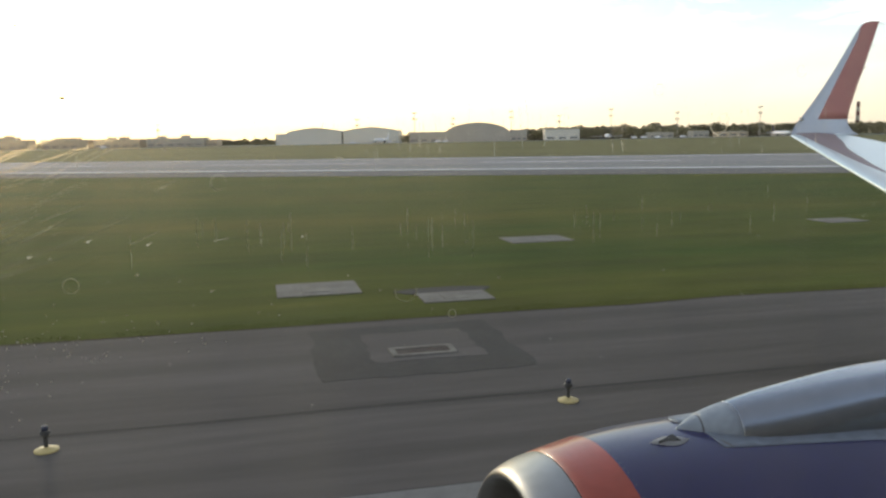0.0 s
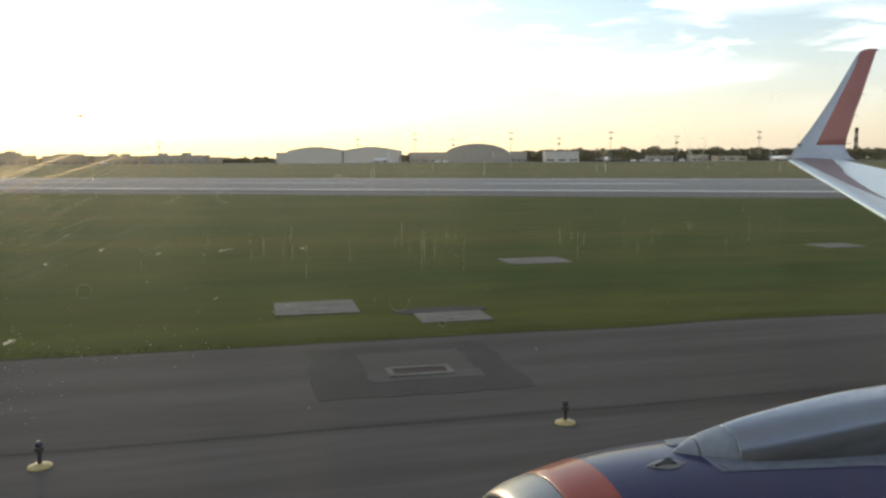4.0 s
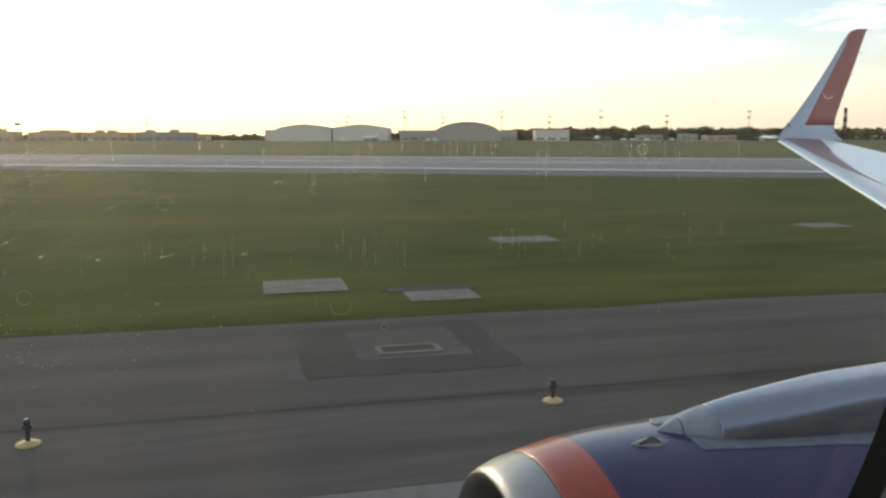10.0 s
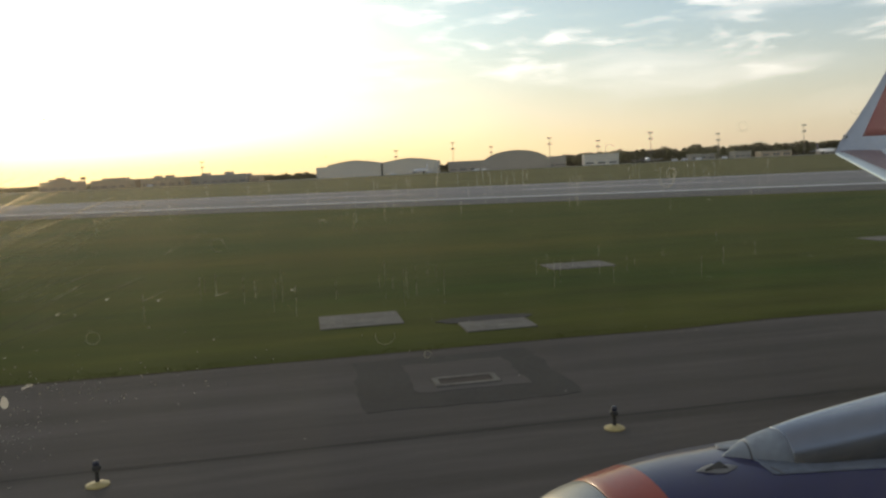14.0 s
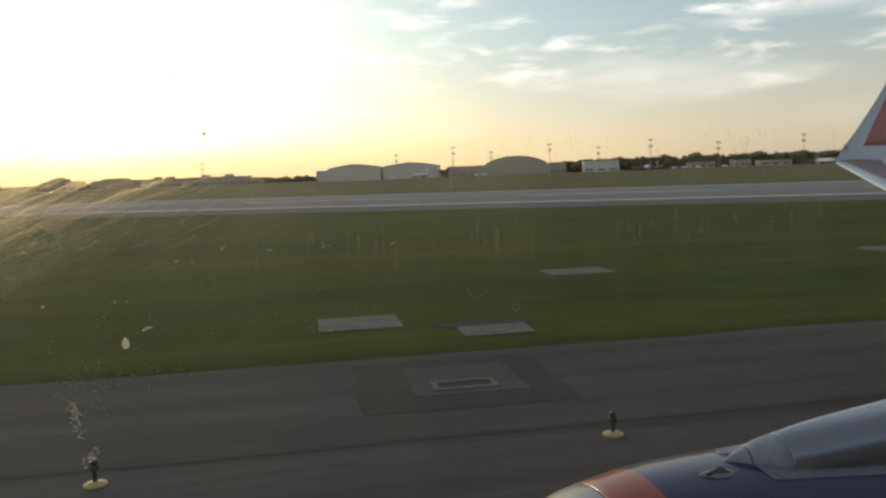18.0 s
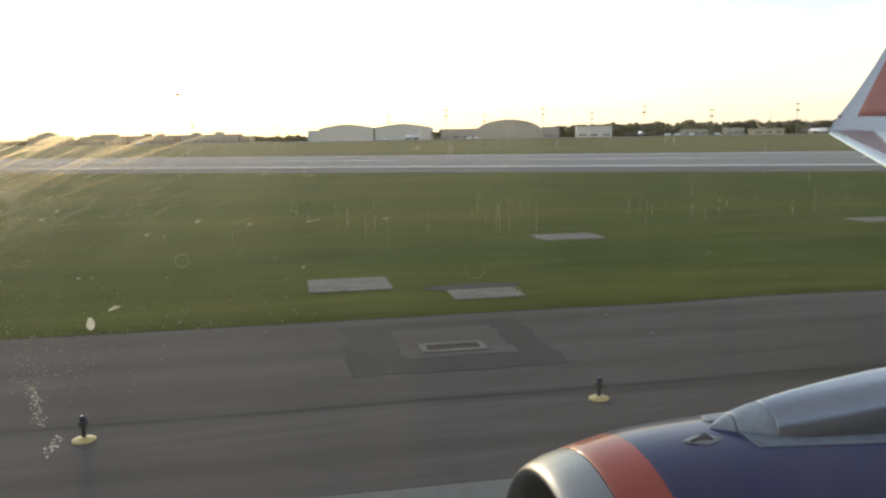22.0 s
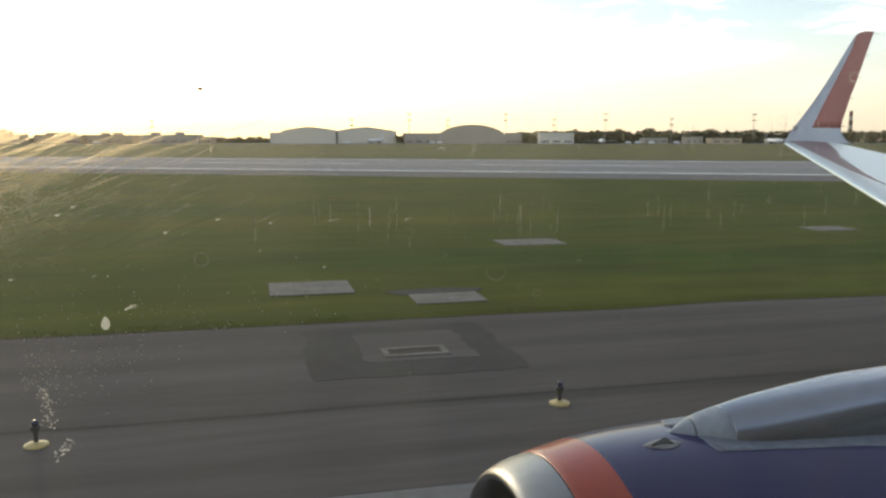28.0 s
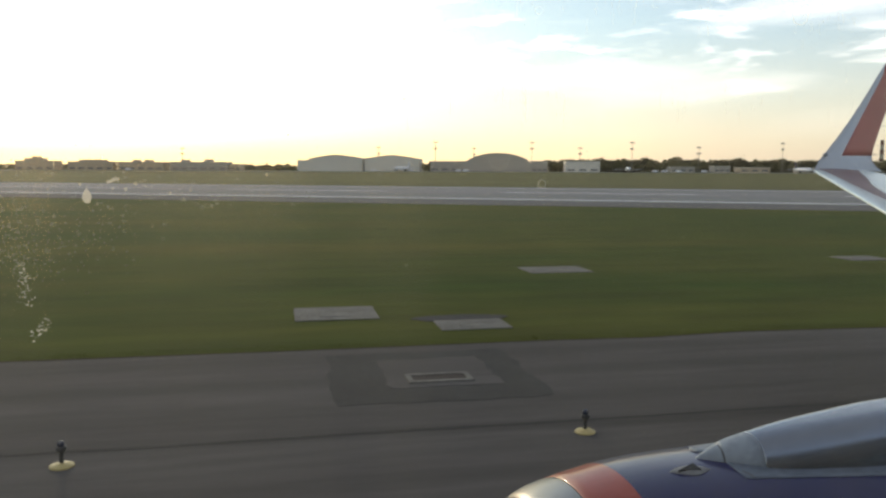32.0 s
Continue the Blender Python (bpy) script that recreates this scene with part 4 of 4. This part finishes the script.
for i in range(50):
    t = rnd.random()
    spot(-0.1014 + 0.012 * t + rnd.gauss(0, 0.002), 3.9905 - 0.0035 * t + rnd.gauss(0, 0.002), rnd.uniform(0.00006, 0.00025), rnd.uniform(0.4, 0.9))
for x, z, r in ((-0.0437, 3.9687, 0.0004), (-0.0165, 3.9677, 0.00028), (-0.0062, 3.9674, 0.00025), (-0.051, 3.9723, 0.00025), (-0.0271, 3.9801, 0.00022), (-0.0725, 3.9557, 0.0003), (-0.0694, 3.9556, 0.00025), (-0.0917, 3.9726, 0.0004),
                (-0.0763, 3.9723, 0.0004), (-0.0906, 3.9556, 0.0004), (-0.0797, 3.9705, 0.0005), (-0.0559, 3.9658, 0.0004), (-0.0646, 3.9482, 0.0004), (-0.031, 3.9675, 0.0004), (0.0032, 3.9677, 0.00035), (-0.018, 3.956, 0.00025)):
    spot(x, z, r, 0.7)
    spot(x + 1.6 * r, z + 0.7 * r, 0.6 * r, 0.5)
scratch(-0.0161, 3.9678, 0.0028, 9, 0.00007)
scratch(-0.0948, 3.9706, 0.0018, -28, 0.00025)
scratch(-0.0660, 3.9474, 0.0030, 18, 0.0003)
crusts = part("splash_crusts", grime, CRUST, pane, "cream dried splashes and specks")

grime = bmesh.new()
spot(-0.0466, 4.0, 0.0009, 0.4)
spot(-0.0545, 4.0151, 0.0005, 0.4)
dirt = part("dirt_specks", grime, SEAL, pane, "two dark specks of dirt")
for marks in (drops, wipes, crusts, dirt):
    marks.visible_shadow = False
    tagged(marks, kind="stuff")

# ---- concrete pads in the grass, drain, edge lights ----


def concrete_pad(x0, x1, y0, y1, label):
    p = thing("concrete_pad", label, "concrete pad", "pads in the grass", at=pose((x0 + x1) / 2, (y0 + y1) / 2, 0))
    a, b = (x1 - x0) / 2, (y1 - y0) / 2
    part("slab", boxed(-a, a, -b, b, -0.1, 0.028, bevel=0.012), PAD, p)
    part("cover", boxed(-a * 0.4, a * 0.3, -b * 0.6, b * 0.55, 0.02, 0.04, bevel=0.008), PAD, p, "worn concrete hatch cover")
    return p


concrete_pad(0.3, 2.5, 20.6, 22.5, "pale rectangular concrete pad set in the mown grass")
concrete_pad(3.8, 5.6, 18.8, 20.0, "small pale concrete pad half sunk beside the shoulder")
concrete_pad(9.2, 11.7, 28.6, 30.4, "long pale concrete pad out in the grass strip")
soil_pts = [(1.3 * math.cos(a) * (1 + 0.2 * noise.noise((math.cos(a) * 2, math.sin(a) * 2, 9))), 0.45 * math.sin(a) * (1 + 0.3 * noise.noise((math.cos(a) * 3, math.sin(a) * 3, 4)))) for a in (2 * math.pi * i / 26 for i in range(26))]
soil = part("bare_soil", loft([[Vector((x, y, z)) for x, y in soil_pts] for z in (-0.03, 0.012)]), PATCH)
soil.location = (4.6, 20.35, 0)
tagged(soil, "dark bare earth behind the small concrete pad", "soil")
concrete_pad(24.3, 26.3, 30.2, 31.8, "weathered concrete pad near the taxiway exit")

drain = thing("storm_drain", "rusty slotted storm drain in a pale concrete collar", "storm drain", at=pose(2.85, 14.45, 0.015))


def ragged(x0, x1, y0, y1, seed, rough=0.05, n=9):
    """Outline of a cut patch: straight sides with small bites."""
    rg = random.Random(seed)
    pts = [(x0 + (x1 - x0) * i / n, y0) for i in range(n)] + [(x1, y0 + (y1 - y0) * i / n) for i in range(n)]
    pts += [(x1 - (x1 - x0) * i / n, y1) for i in range(n)] + [(x0, y1 - (y1 - y0) * i / n) for i in range(n)]
    return [Vector((x + rg.uniform(-rough, rough), y + rg.uniform(-rough, rough), 0)) for x, y in pts]


for name, outline, top, m, label in (("asphalt_patch", ragged(-2.0, 1.8, -1.5, 2.15, 5, 0.07), 0.005, PATCH, "darker patched asphalt"),
                                     ("inner_patch", ragged(-1.0, 1.1, -0.6, 1.55, 6), 0.009, ASPHALT, "paler older asphalt round the drain")):
    part(name, loft([[p + Vector((0, 0, z)) for p in outline] for z in (-0.01, top)]), m, drain, label)
for s in (-1, 1):
    part("collar", boxed(-0.62, 0.62, s * 0.25 - 0.06, s * 0.25 + 0.06, 0, 0.03, bevel=0.008), PAD, drain, "pale concrete collar")
    part("collar", boxed(s * 0.56 - 0.06, s * 0.56 + 0.06, -0.19, 0.19, 0, 0.03, bevel=0.008), PAD, drain)
part("sump", boxed(-0.5, 0.5, -0.19, 0.19, 0.004, 0.01), RUST, drain, "rusty iron grating")
bar = mesh_of("bar", boxed(-0.012, 0.012, -0.19, 0.19, 0.01, 0.024), RUST)
for i in range(17):
    o = new("bar", bar)
    o.parent, o.location = drain, (-0.48 + 0.06 * i, 0, 0)


def edge_light():
    e = thing("taxiway_edge_light", "yellow-based taxiway edge light on a short black stem", "edge light", "taxiway edge lights")
    part("base_plate", loft([[Vector((r * math.cos(math.pi * i / 8), r * math.sin(math.pi * i / 8), z)) for i in range(16)] for r, z in ((0.155, 0), (0.155, 0.02), (0.12, 0.035), (0.05, 0.055))]), YELLOW, e, "yellow painted round base")
    part("stem", cyl(bmesh.new(), (0, 0, 0.05), (0, 0, 0.2), 0.03, 0.028, 10), BLACKISH, e)
    part("housing", loft([[Vector((r * math.cos(math.pi * i / 6), r * math.sin(math.pi * i / 6), z)) for i in range(12)] for r, z in ((0.03, 0.19), (0.062, 0.22), (0.062, 0.27), (0.05, 0.28))]), BLACKISH, e)
    part("lens", loft([[Vector((r * math.cos(math.pi * i / 6), r * math.sin(math.pi * i / 6), z)) for i in range(12)] for r, z in ((0.045, 0.28), (0.048, 0.31), (0.038, 0.34), (0.015, 0.35))]), BLUEGLASS, e, "dark blue glass lens", smooth=True)
    return e


first = edge_light()
first.matrix_basis = pose(4.4, 11.0, 0.015)
for x, y in ((-2.9, 11.0), (27.0, 16.1), (32.3, 25.1), (33.6, 35.0)):
    copy_thing(first, pose(x, y, 0.015))

# ---- far side of the airfield, set out across and along the view ----
RT = Vector((math.cos(radians(-13.7)), math.sin(radians(-13.7)), 0))
FW = Vector((-RT.y, RT.x, 0))


def far(u, v, turn=0.0):
    p = RT * u + FW * v
    return pose(p.x, p.y, 0, 0, 0, -13.7 + turn)


apron_bm = boxed(-700, 700, 0, 150, -0.1, 0.06)
apron = part("apron", apron_bm, CONCRETE)
apron.matrix_basis = far(0, 770)
tagged(apron, "pale concrete apron before the far hangars", "apron", kind="structure")


def windows(parent, w, n, z, h, y, storeys=1, step=3.4):
    me = mesh_of("window", boxed(-w / n * 0.32, w / n * 0.32, -0.12, 0.02, 0, h), GLASS)
    for s in range(storeys):
        for i in range(n):
            o = new("window", me)
            o.parent, o.location = parent, (-w / 2 + w * (i + 0.5) / n, y, z + s * step)


def terminal(u, v, w, h, bumps, mat_, label, depth=18):
    b = thing("airport_building", label, "building", "low buildings on the skyline", at=far(u, v))
    part("wall", boxed(-w / 2, w / 2, 0, depth, 0, h), mat_, b)
    part("roof", boxed(-w / 2 - 0.4, w / 2 + 0.4, -0.4, depth + 0.4, h, h + 0.5), HROOF, b)
    for x0, x1, hh in bumps:
        part("roof_plant", boxed(x0, x1, 3, 12, h + 0.5, h + 0.5 + hh, bevel=0.2), mat_, b, "boxy plant room on the roof")
    n = max(3, int(w / 9))
    windows(b, w, n, 1.4, 1.7, 0, storeys=1)
    return b


terminal(-446, 800, 40, 9.3, ((-12, 8, 2.6), (-4, 2, 4.4)), WALLB, "low brown airport building against the glare")
terminal(-388, 800, 47, 8.6, ((-13, 13, 2.0),), WALLB, "long low building with a raised roof block")
terminal(-336, 800, 46, 8.4, ((-10, -4, 2.2), (2, 9, 2.2)), WALLB, "low building with two roof plant rooms")
terminal(-277, 800, 58, 8.6, ((-19, -12, 2.2), (5, 12, 2.6)), WALLW, "pale low building with roof plant rooms")
terminal(-244, 806, 14, 6.6, (), WALLB, "small brown annex beside the low buildings")
terminal(-24, 815, 40, 10.2, (), DARKSH, "grey flat-roofed store beside the domed hangar")
terminal(108, 800, 34, 10.6, (), HANGAR, "pale boxy hangar with a plain front")
terminal(246, 805, 16, 6.4, (), WALLW, "small pale hut on the apron edge")
terminal(328, 800, 15, 5.0, (), WALLW, "small white cabin on the apron edge")
terminal(210, 815, 24, 5.6, (), WALLW, "low pale shed before the trees")
terminal(283, 820, 30, 5.2, (), WALLB, "low brown shed before the trees")


def arched_hangar(u, v, w, eaves, top, label, roof_mat, wall_mat, block=0.0, depth=55, power=1.0, bow=2.0):
    h = thing("hangar", label, "hangar", "hangars across the airfield", at=far(u, v))
    n = 20
    arc = []
    for i in range(n + 1):
        x = -w / 2 + w * i / n
        t = 1 - abs(2 * i / n - 1) ** bow
        arc.append((x, eaves + (top - eaves) * t ** power))
    rings = []
    for y in (0.4, depth):
        rings.append([Vector((x, y, z)) for x, z in arc] + [Vector((w / 2, y, 0)), Vector((-w / 2, y, 0))])
    part("wall", loft(rings), wall_mat, h)
    part("roof", loft([[Vector((x, y, z + dz)) for dz, line in ((0.0, arc), (0.5, arc[::-1])) for x, z in line] for y in (-0.5, depth + 0.5)]), roof_mat, h)
    k = max(4, int(w / 9))
    leaf = mesh_of("door_leaf", boxed(-w * 0.86 / k / 2 + 0.15, w * 0.86 / k / 2 - 0.15, -0.1, 0.4, 0, eaves * 0.86), wall_mat)
    for i in range(k):
        o = new("door_leaf", leaf)
        o.parent, o.location = h, (-w * 0.43 + w * 0.86 * (i + 0.5) / k, 0.12 * (i % 2), 0)
    if block:
        part("side_block", boxed(-w / 2 - block, -w / 2, 2, depth - 6, 0, eaves - 1), wall_mat, h)
    return h


arched_hangar(-138, 800, 54, 12.2, 16.2, "wide pale hangar with a shallow arched roof", HROOF, HANGAR, block=12, bow=1.4)
arched_hangar(-82, 803, 55, 12.4, 16.0, "pale hangar with a low pitched arch roof", HROOF, HANGAR, bow=1.4)
arched_hangar(24, 800, 68, 6.5, 18.4, "dark domed hangar with a rounded roof", HROOF, DARKSH, power=0.62)
terminal(66, 808, 16, 10.6, (), DARKSH, "grey annex at the side of the domed hangar")


def light_mast(height):
    m = thing("light_mast", "tall floodlight mast with two lamp platforms", "light mast", "floodlight masts")
    part("pole", cyl(bmesh.new(), (0, 0, 0), (0, 0, height), 0.36, 0.2, 10), MASTGREY, m)
    platforms = []
    for z in (height - 0.2, height - 6.2):
        platforms.append(part("lamp_platform", boxed(-2.2, 2.2, -0.4, 0.4, z - 0.25, z + 0.1), MASTGREY, m))
    lm = mesh_of("floodlight", boxed(-0.34, 0.34, -0.3, 0.3, -0.45, 0.5, bevel=0.08), BLACKISH)
    for z, platform in zip((height + 0.4, height - 5.6), platforms):
        for x in (-1.8, -0.6, 0.6, 1.8):
            o = new("floodlight", lm)
            o.parent, o.location = platform, (x, 0, z)
    return m


mast_a, mast_b = light_mast(24.5), light_mast(29.0)
mast_a.matrix_basis, mast_b.matrix_basis = far(-99, 835), far(-38, 800)
for u, v, big in ((0, 860, 0), (58, 805, 1), (109, 830, 0), (156, 800, 1), (221, 800, 0), (306, 810, 1), (366, 800, 1), (450, 800, 1), (-330, 900, 0)):
    copy_thing(mast_b if big else mast_a, far(u, v))

ch = thing("chimney", "tall factory chimney with red and white bands", "chimney", at=far(596, 1200))
for i in range(7):
    z0, z1 = 6.5 * i, 6.5 * (i + 1)
    part("band", cyl(bmesh.new(), (0, 0, z0), (0, 0, z1), 3.4 - 0.16 * i, 3.4 - 0.16 * (i + 1), 20), REDBRICK if i % 2 == 0 else WALLW, ch)
part("rim", cyl(bmesh.new(), (0, 0, 45.4), (0, 0, 46.4), 2.6, 2.6, 20), BLACKISH, ch)


def jet(length, label, tail):
    j = thing("parked_airplane", label, "airplane", "airplanes parked across the airfield")
    L = length
    prof = [(-L / 2, 0.05), (-L / 2 + 0.8, 0.9), (-L / 2 + 2.5, 1.6), (-L / 2 + 5, 1.85), (L * 0.15, 1.85), (L * 0.35, 1.3), (L / 2, 0.3)]
    rg = [[Vector((x, r * math.cos(2 * math.pi * i / 16), 3.3 + (0.5 if x > L * 0.3 else 0) + r * math.sin(2 * math.pi * i / 16))) for i in range(16)] for x, r in prof]
    part("fuselage", loft(rg), PLANEW, j, smooth=True)
    for s in (-1, 1):
        part("wing", loft([[Vector((x0, s * y, z + 0.25)), Vector((x1, s * y, z)), Vector((x0 + 0.3, s * y, z - 0.2))] for y, x0, x1, z in ((1.5, -3.5, 3.0, 2.4), (L * 0.45, 3.0, 4.6, 3.4))]), PLANEW, j)
        part("tailplane", loft([[Vector((x0, s * y, z + 0.1)), Vector((x1, s * y, z)), Vector((x0, s * y, z - 0.1))] for y, x0, x1, z in ((0.4, L * 0.4, L * 0.48, 4.4), (L * 0.17, L * 0.46, L * 0.5, 4.7))]), PLANEW, j)
        part("engine", cyl(bmesh.new(), (-4.2, s * 5.2, 1.6), (-0.6, s * 5.2, 1.7), 0.95, 0.7, 14), BLACKISH, j)
        part("main_wheel", cyl(bmesh.new(), (1.0, s * 2.6 - 0.3, 0.55), (1.0, s * 2.6 + 0.3, 0.55), 0.55, 0.55, 14), RUBBER, j)
    part("fin", loft([[Vector((x0, -0.15, z)), Vector((x1, 0, z)), Vector((x0, 0.15, z))] for z, x0, x1 in ((4.6, L * 0.36, L * 0.49), (10.6, L * 0.46, L * 0.52))]), tail, j, "painted tail fin")
    part("nose_wheel", cyl(bmesh.new(), (-L * 0.36, -0.2, 0.4), (-L * 0.36, 0.2, 0.4), 0.4, 0.4, 12), RUBBER, j)
    return j


j1 = jet(34, "white airliner parked nose-on before the trees", COWL)
j1.matrix_basis = far(150, 788, 84)
j2 = jet(30, "white airliner parked nose-on before the hangar doors", PLANEW)
j2.matrix_basis = far(-70, 786, 66)
j3 = jet(32, "white airliner parked far along the apron", COWL)
j3.matrix_basis = far(318, 788, 98)


def van(label):
    v = thing("apron_van", label, "van", "vans on the apron")
    part("body", boxed(-2.6, 2.2, -1.0, 1.0, 0.5, 2.5, bevel=0.2), PLANEW, v)
    part("cab", boxed(2.2, 3.3, -0.95, 0.95, 0.5, 1.7, bevel=0.25), PLANEW, v)
    part("windscreen", boxed(2.0, 2.35, -0.85, 0.85, 1.6, 2.3, bevel=0.1), GLASS, v)
    w = mesh_of("wheel", cyl(bmesh.new(), (0, -0.12, 0), (0, 0.12, 0), 0.38, 0.38, 12), RUBBER)
    for x in (-1.7, 2.2):
        for y in (-0.95, 0.95):
            o = new("wheel", w)
            o.parent, o.location = v, (x, y, 0.38)
    return v


v0 = van("white service van standing on the apron")
v0.matrix_basis = far(176, 788, 4)
for u, v, a in ((186, 790, 180), (199, 788, 8), (-62, 786, 0), (-15, 788, 180), (-8, 787, 5), (224, 790, 0), (-345, 790, 0), (-98, 786, 6)):
    copy_thing(v0, far(u, v, a))


# ---- trees ----
def tree_mesh(seed, h, spread):
    rnd = random.Random(seed)
    trunk = bmesh.new()
    cyl(trunk, (0, 0, 0), (0.1, 0, h * 0.6), h * 0.022, h * 0.008, 7)
    clumps = []
    for i in range(7):
        a, z = rnd.uniform(0, 6.28), h * rnd.uniform(0.28, 0.6)
        e = Vector((math.cos(a) * spread * rnd.uniform(0.4, 0.8), math.sin(a) * spread * rnd.uniform(0.4, 0.8), z + h * rnd.uniform(0.08, 0.3)))
        cyl(trunk, (0, 0, z), e, h * 0.009, h * 0.003, 5)
        clumps.append((e, h * rnd.uniform(0.1, 0.17)))
    clumps += [(Vector((rnd.uniform(-0.3, 0.3) * spread, rnd.uniform(-0.3, 0.3) * spread, h * z)), h * 0.13) for z in (0.5, 0.65, 0.78, 0.88)]
    verts, faces = [], []
    for c, r in clumps:
        for _ in range(46):
            d = Vector((rnd.gauss(0, 1), rnd.gauss(0, 1), rnd.gauss(0, 1))).normalized() * r * rnd.uniform(0.35, 1.15)
            p = c + Vector((d.x, d.y, d.z * 0.8))
            q = Vector((rnd.gauss(0, 1), rnd.gauss(0, 1), rnd.gauss(0, 1))).normalized()
            w = q.orthogonal().normalized()
            s = h * rnd.uniform(0.05, 0.085)
            k = len(verts)
            verts += [p + q * s, p + w * s * 0.6, p - q * s, p - w * s * 0.6]
            faces.append((k, k + 1, k + 2, k + 3))
    me = bpy.data.meshes.new("crown")
    me.from_pydata([tuple(v) for v in verts], [], faces)
    me.materials.append(LEAF)
    return mesh_of("trunk", trunk, BARK), me


KINDS = [tree_mesh(3, 13, 3.6), tree_mesh(5, 10, 3.4), tree_mesh(8, 15, 3.0), tree_mesh(13, 11.5, 4.0)]


def tree(u, v, k, s, turn):
    t = thing("tree", ("leafy dark green tree at the airfield edge", "broad bushy tree at the airfield edge", "tall narrow tree above the others", "wide spreading tree at the airfield edge")[k], "tree", "trees on the skyline", at=far(u, v, turn))
    t.scale = (s, s, s)
    a, b = new("trunk", KINDS[k][0]), new("crown", KINDS[k][1])
    a.parent = b.parent = t


rnd = random.Random(21)
for lo, hi, n, v in ((-236, -178, 12, 870), (-52, -44, 3, 820), (82, 92, 4, 830), (132, 255, 34, 850), (262, 300, 10, 900), (300, 350, 14, 880), (380, 470, 16, 860)):
    for i in range(n):
        s = rnd.uniform(0.5, 0.68) if lo < -100 else rnd.uniform(0.7, 1.0)
        tree(lo + (hi - lo) * (i + rnd.random() * 0.8) / n, v + rnd.uniform(-12, 25), rnd.choice((0, 1, 1, 3, 2)), s, rnd.uniform(0, 360))
# distant woods behind, one long uneven belt, its leaf tone paled for haze
verts, faces = [], []
for lo, hi, top, v, dens in ((-520, -170, 7.5, 1000, 5200), (-60, 120, 11, 950, 4000), (80, 420, 16.5, 890, 20000), (400, 900, 17, 980, 12000), (-1100, -500, 8, 1050, 5000)):
    for _ in range(dens):
        u = rnd.uniform(lo, hi)
        hh = top * (0.75 + 0.35 * noise.noise((u * 0.06, v, 0)) + 0.2 * noise.noise((u * 0.25, v, 3)))
        z = rnd.uniform(0, 1) ** 0.7 * hh
        p = RT * u + FW * (v + rnd.uniform(0, 30)) + Vector((0, 0, z))
        q = Vector((rnd.gauss(0, 1), rnd.gauss(0, 1), rnd.gauss(0, 1))).normalized()
        w = q.orthogonal().normalized()
        s = rnd.uniform(1.2, 2.6)
        k = len(verts)
        verts += [tuple(p + q * s), tuple(p + w * s * 0.7), tuple(p - q * s), tuple(p - w * s * 0.7)]
        faces.append((k, k + 1, k + 2, k + 3))
me = bpy.data.meshes.new("distant_woods")
me.from_pydata(verts, [], faces)
me.materials.append(HAZELEAF)
tagged(new("distant_woods", me), "dark belt of distant woods along the horizon, leaves paled for haze", "woods", kind="stuff")

# ---- grass blades on the strip beside the shoulder ----
rnd = random.Random(4)
verts, faces = [], []
edge = [a for a in grass_line if -20 < a.x < 32]
span = np.cumsum([(b - a).length for a, b in zip(edge, edge[1:])])
for _ in range(12000):
    at = rnd.random() * span[-1]
    k = int(np.searchsorted(span, at))
    p = edge[k] + (edge[k + 1] - edge[k]) * rnd.random()
    d = (edge[k + 1] - edge[k]).normalized()
    off = 0.7 * rnd.random() ** 2 - 0.06
    x, y = p.x - d.y * off, p.y + d.x * off
    if any(a - 0.1 < x < b + 0.1 and c - 0.1 < y < d + 0.1 for a, b, c, d in ((0.3, 2.5, 20.6, 22.5), (3.8, 5.6, 18.8, 20.0), (9.2, 11.7, 28.6, 30.4), (24.3, 26.3, 30.2, 31.8))):
        continue
    h = rnd.uniform(0.006, 0.016) * (0.7 + 0.6 * abs(noise.noise((x * 0.5, y * 1.2, 0))))
    for _ in range(2):
        a = rnd.uniform(0, 6.28)
        dx, dy = math.cos(a) * 0.014, math.sin(a) * 0.014
        lx, ly = rnd.uniform(-0.04, 0.04), rnd.uniform(-0.04, 0.04)
        k = len(verts)
        verts += [(x - dx, y - dy, 0), (x + dx, y + dy, 0), (x + lx, y + ly, h)]
        faces.append((k, k + 1, k + 2))
me = bpy.data.meshes.new("grass_tufts")
me.from_pydata(verts, [], faces)
me.materials.append(BLADE)
tagged(new("grass_tufts", me), "short uneven grass tufts beside the asphalt shoulder", "grass", kind="stuff")

# ---- taxiway slabs nearest the aircraft ----
taxi = thing("taxiway", "pale grey concrete taxiway of large slabs with dark joints", "taxiway", kind="structure", at=pose(0, 0, 0))
part("joint_bed", boxed(-92, 60, -14, 8.59, -0.12, 0.006), TAR, taxi)
slab = mesh_of("slab", boxed(-3.735, 3.735, -2.735, 2.735, -0.1, 0.02, bevel=0.012), CONCRETE)
for i in range(-6, 7):
    for k in range(4):
        o = new("slab", slab)
        o.parent, o.location = taxi, (i * 7.5 + 1.2, 8.6 - 2.75 - k * 5.5, 0)
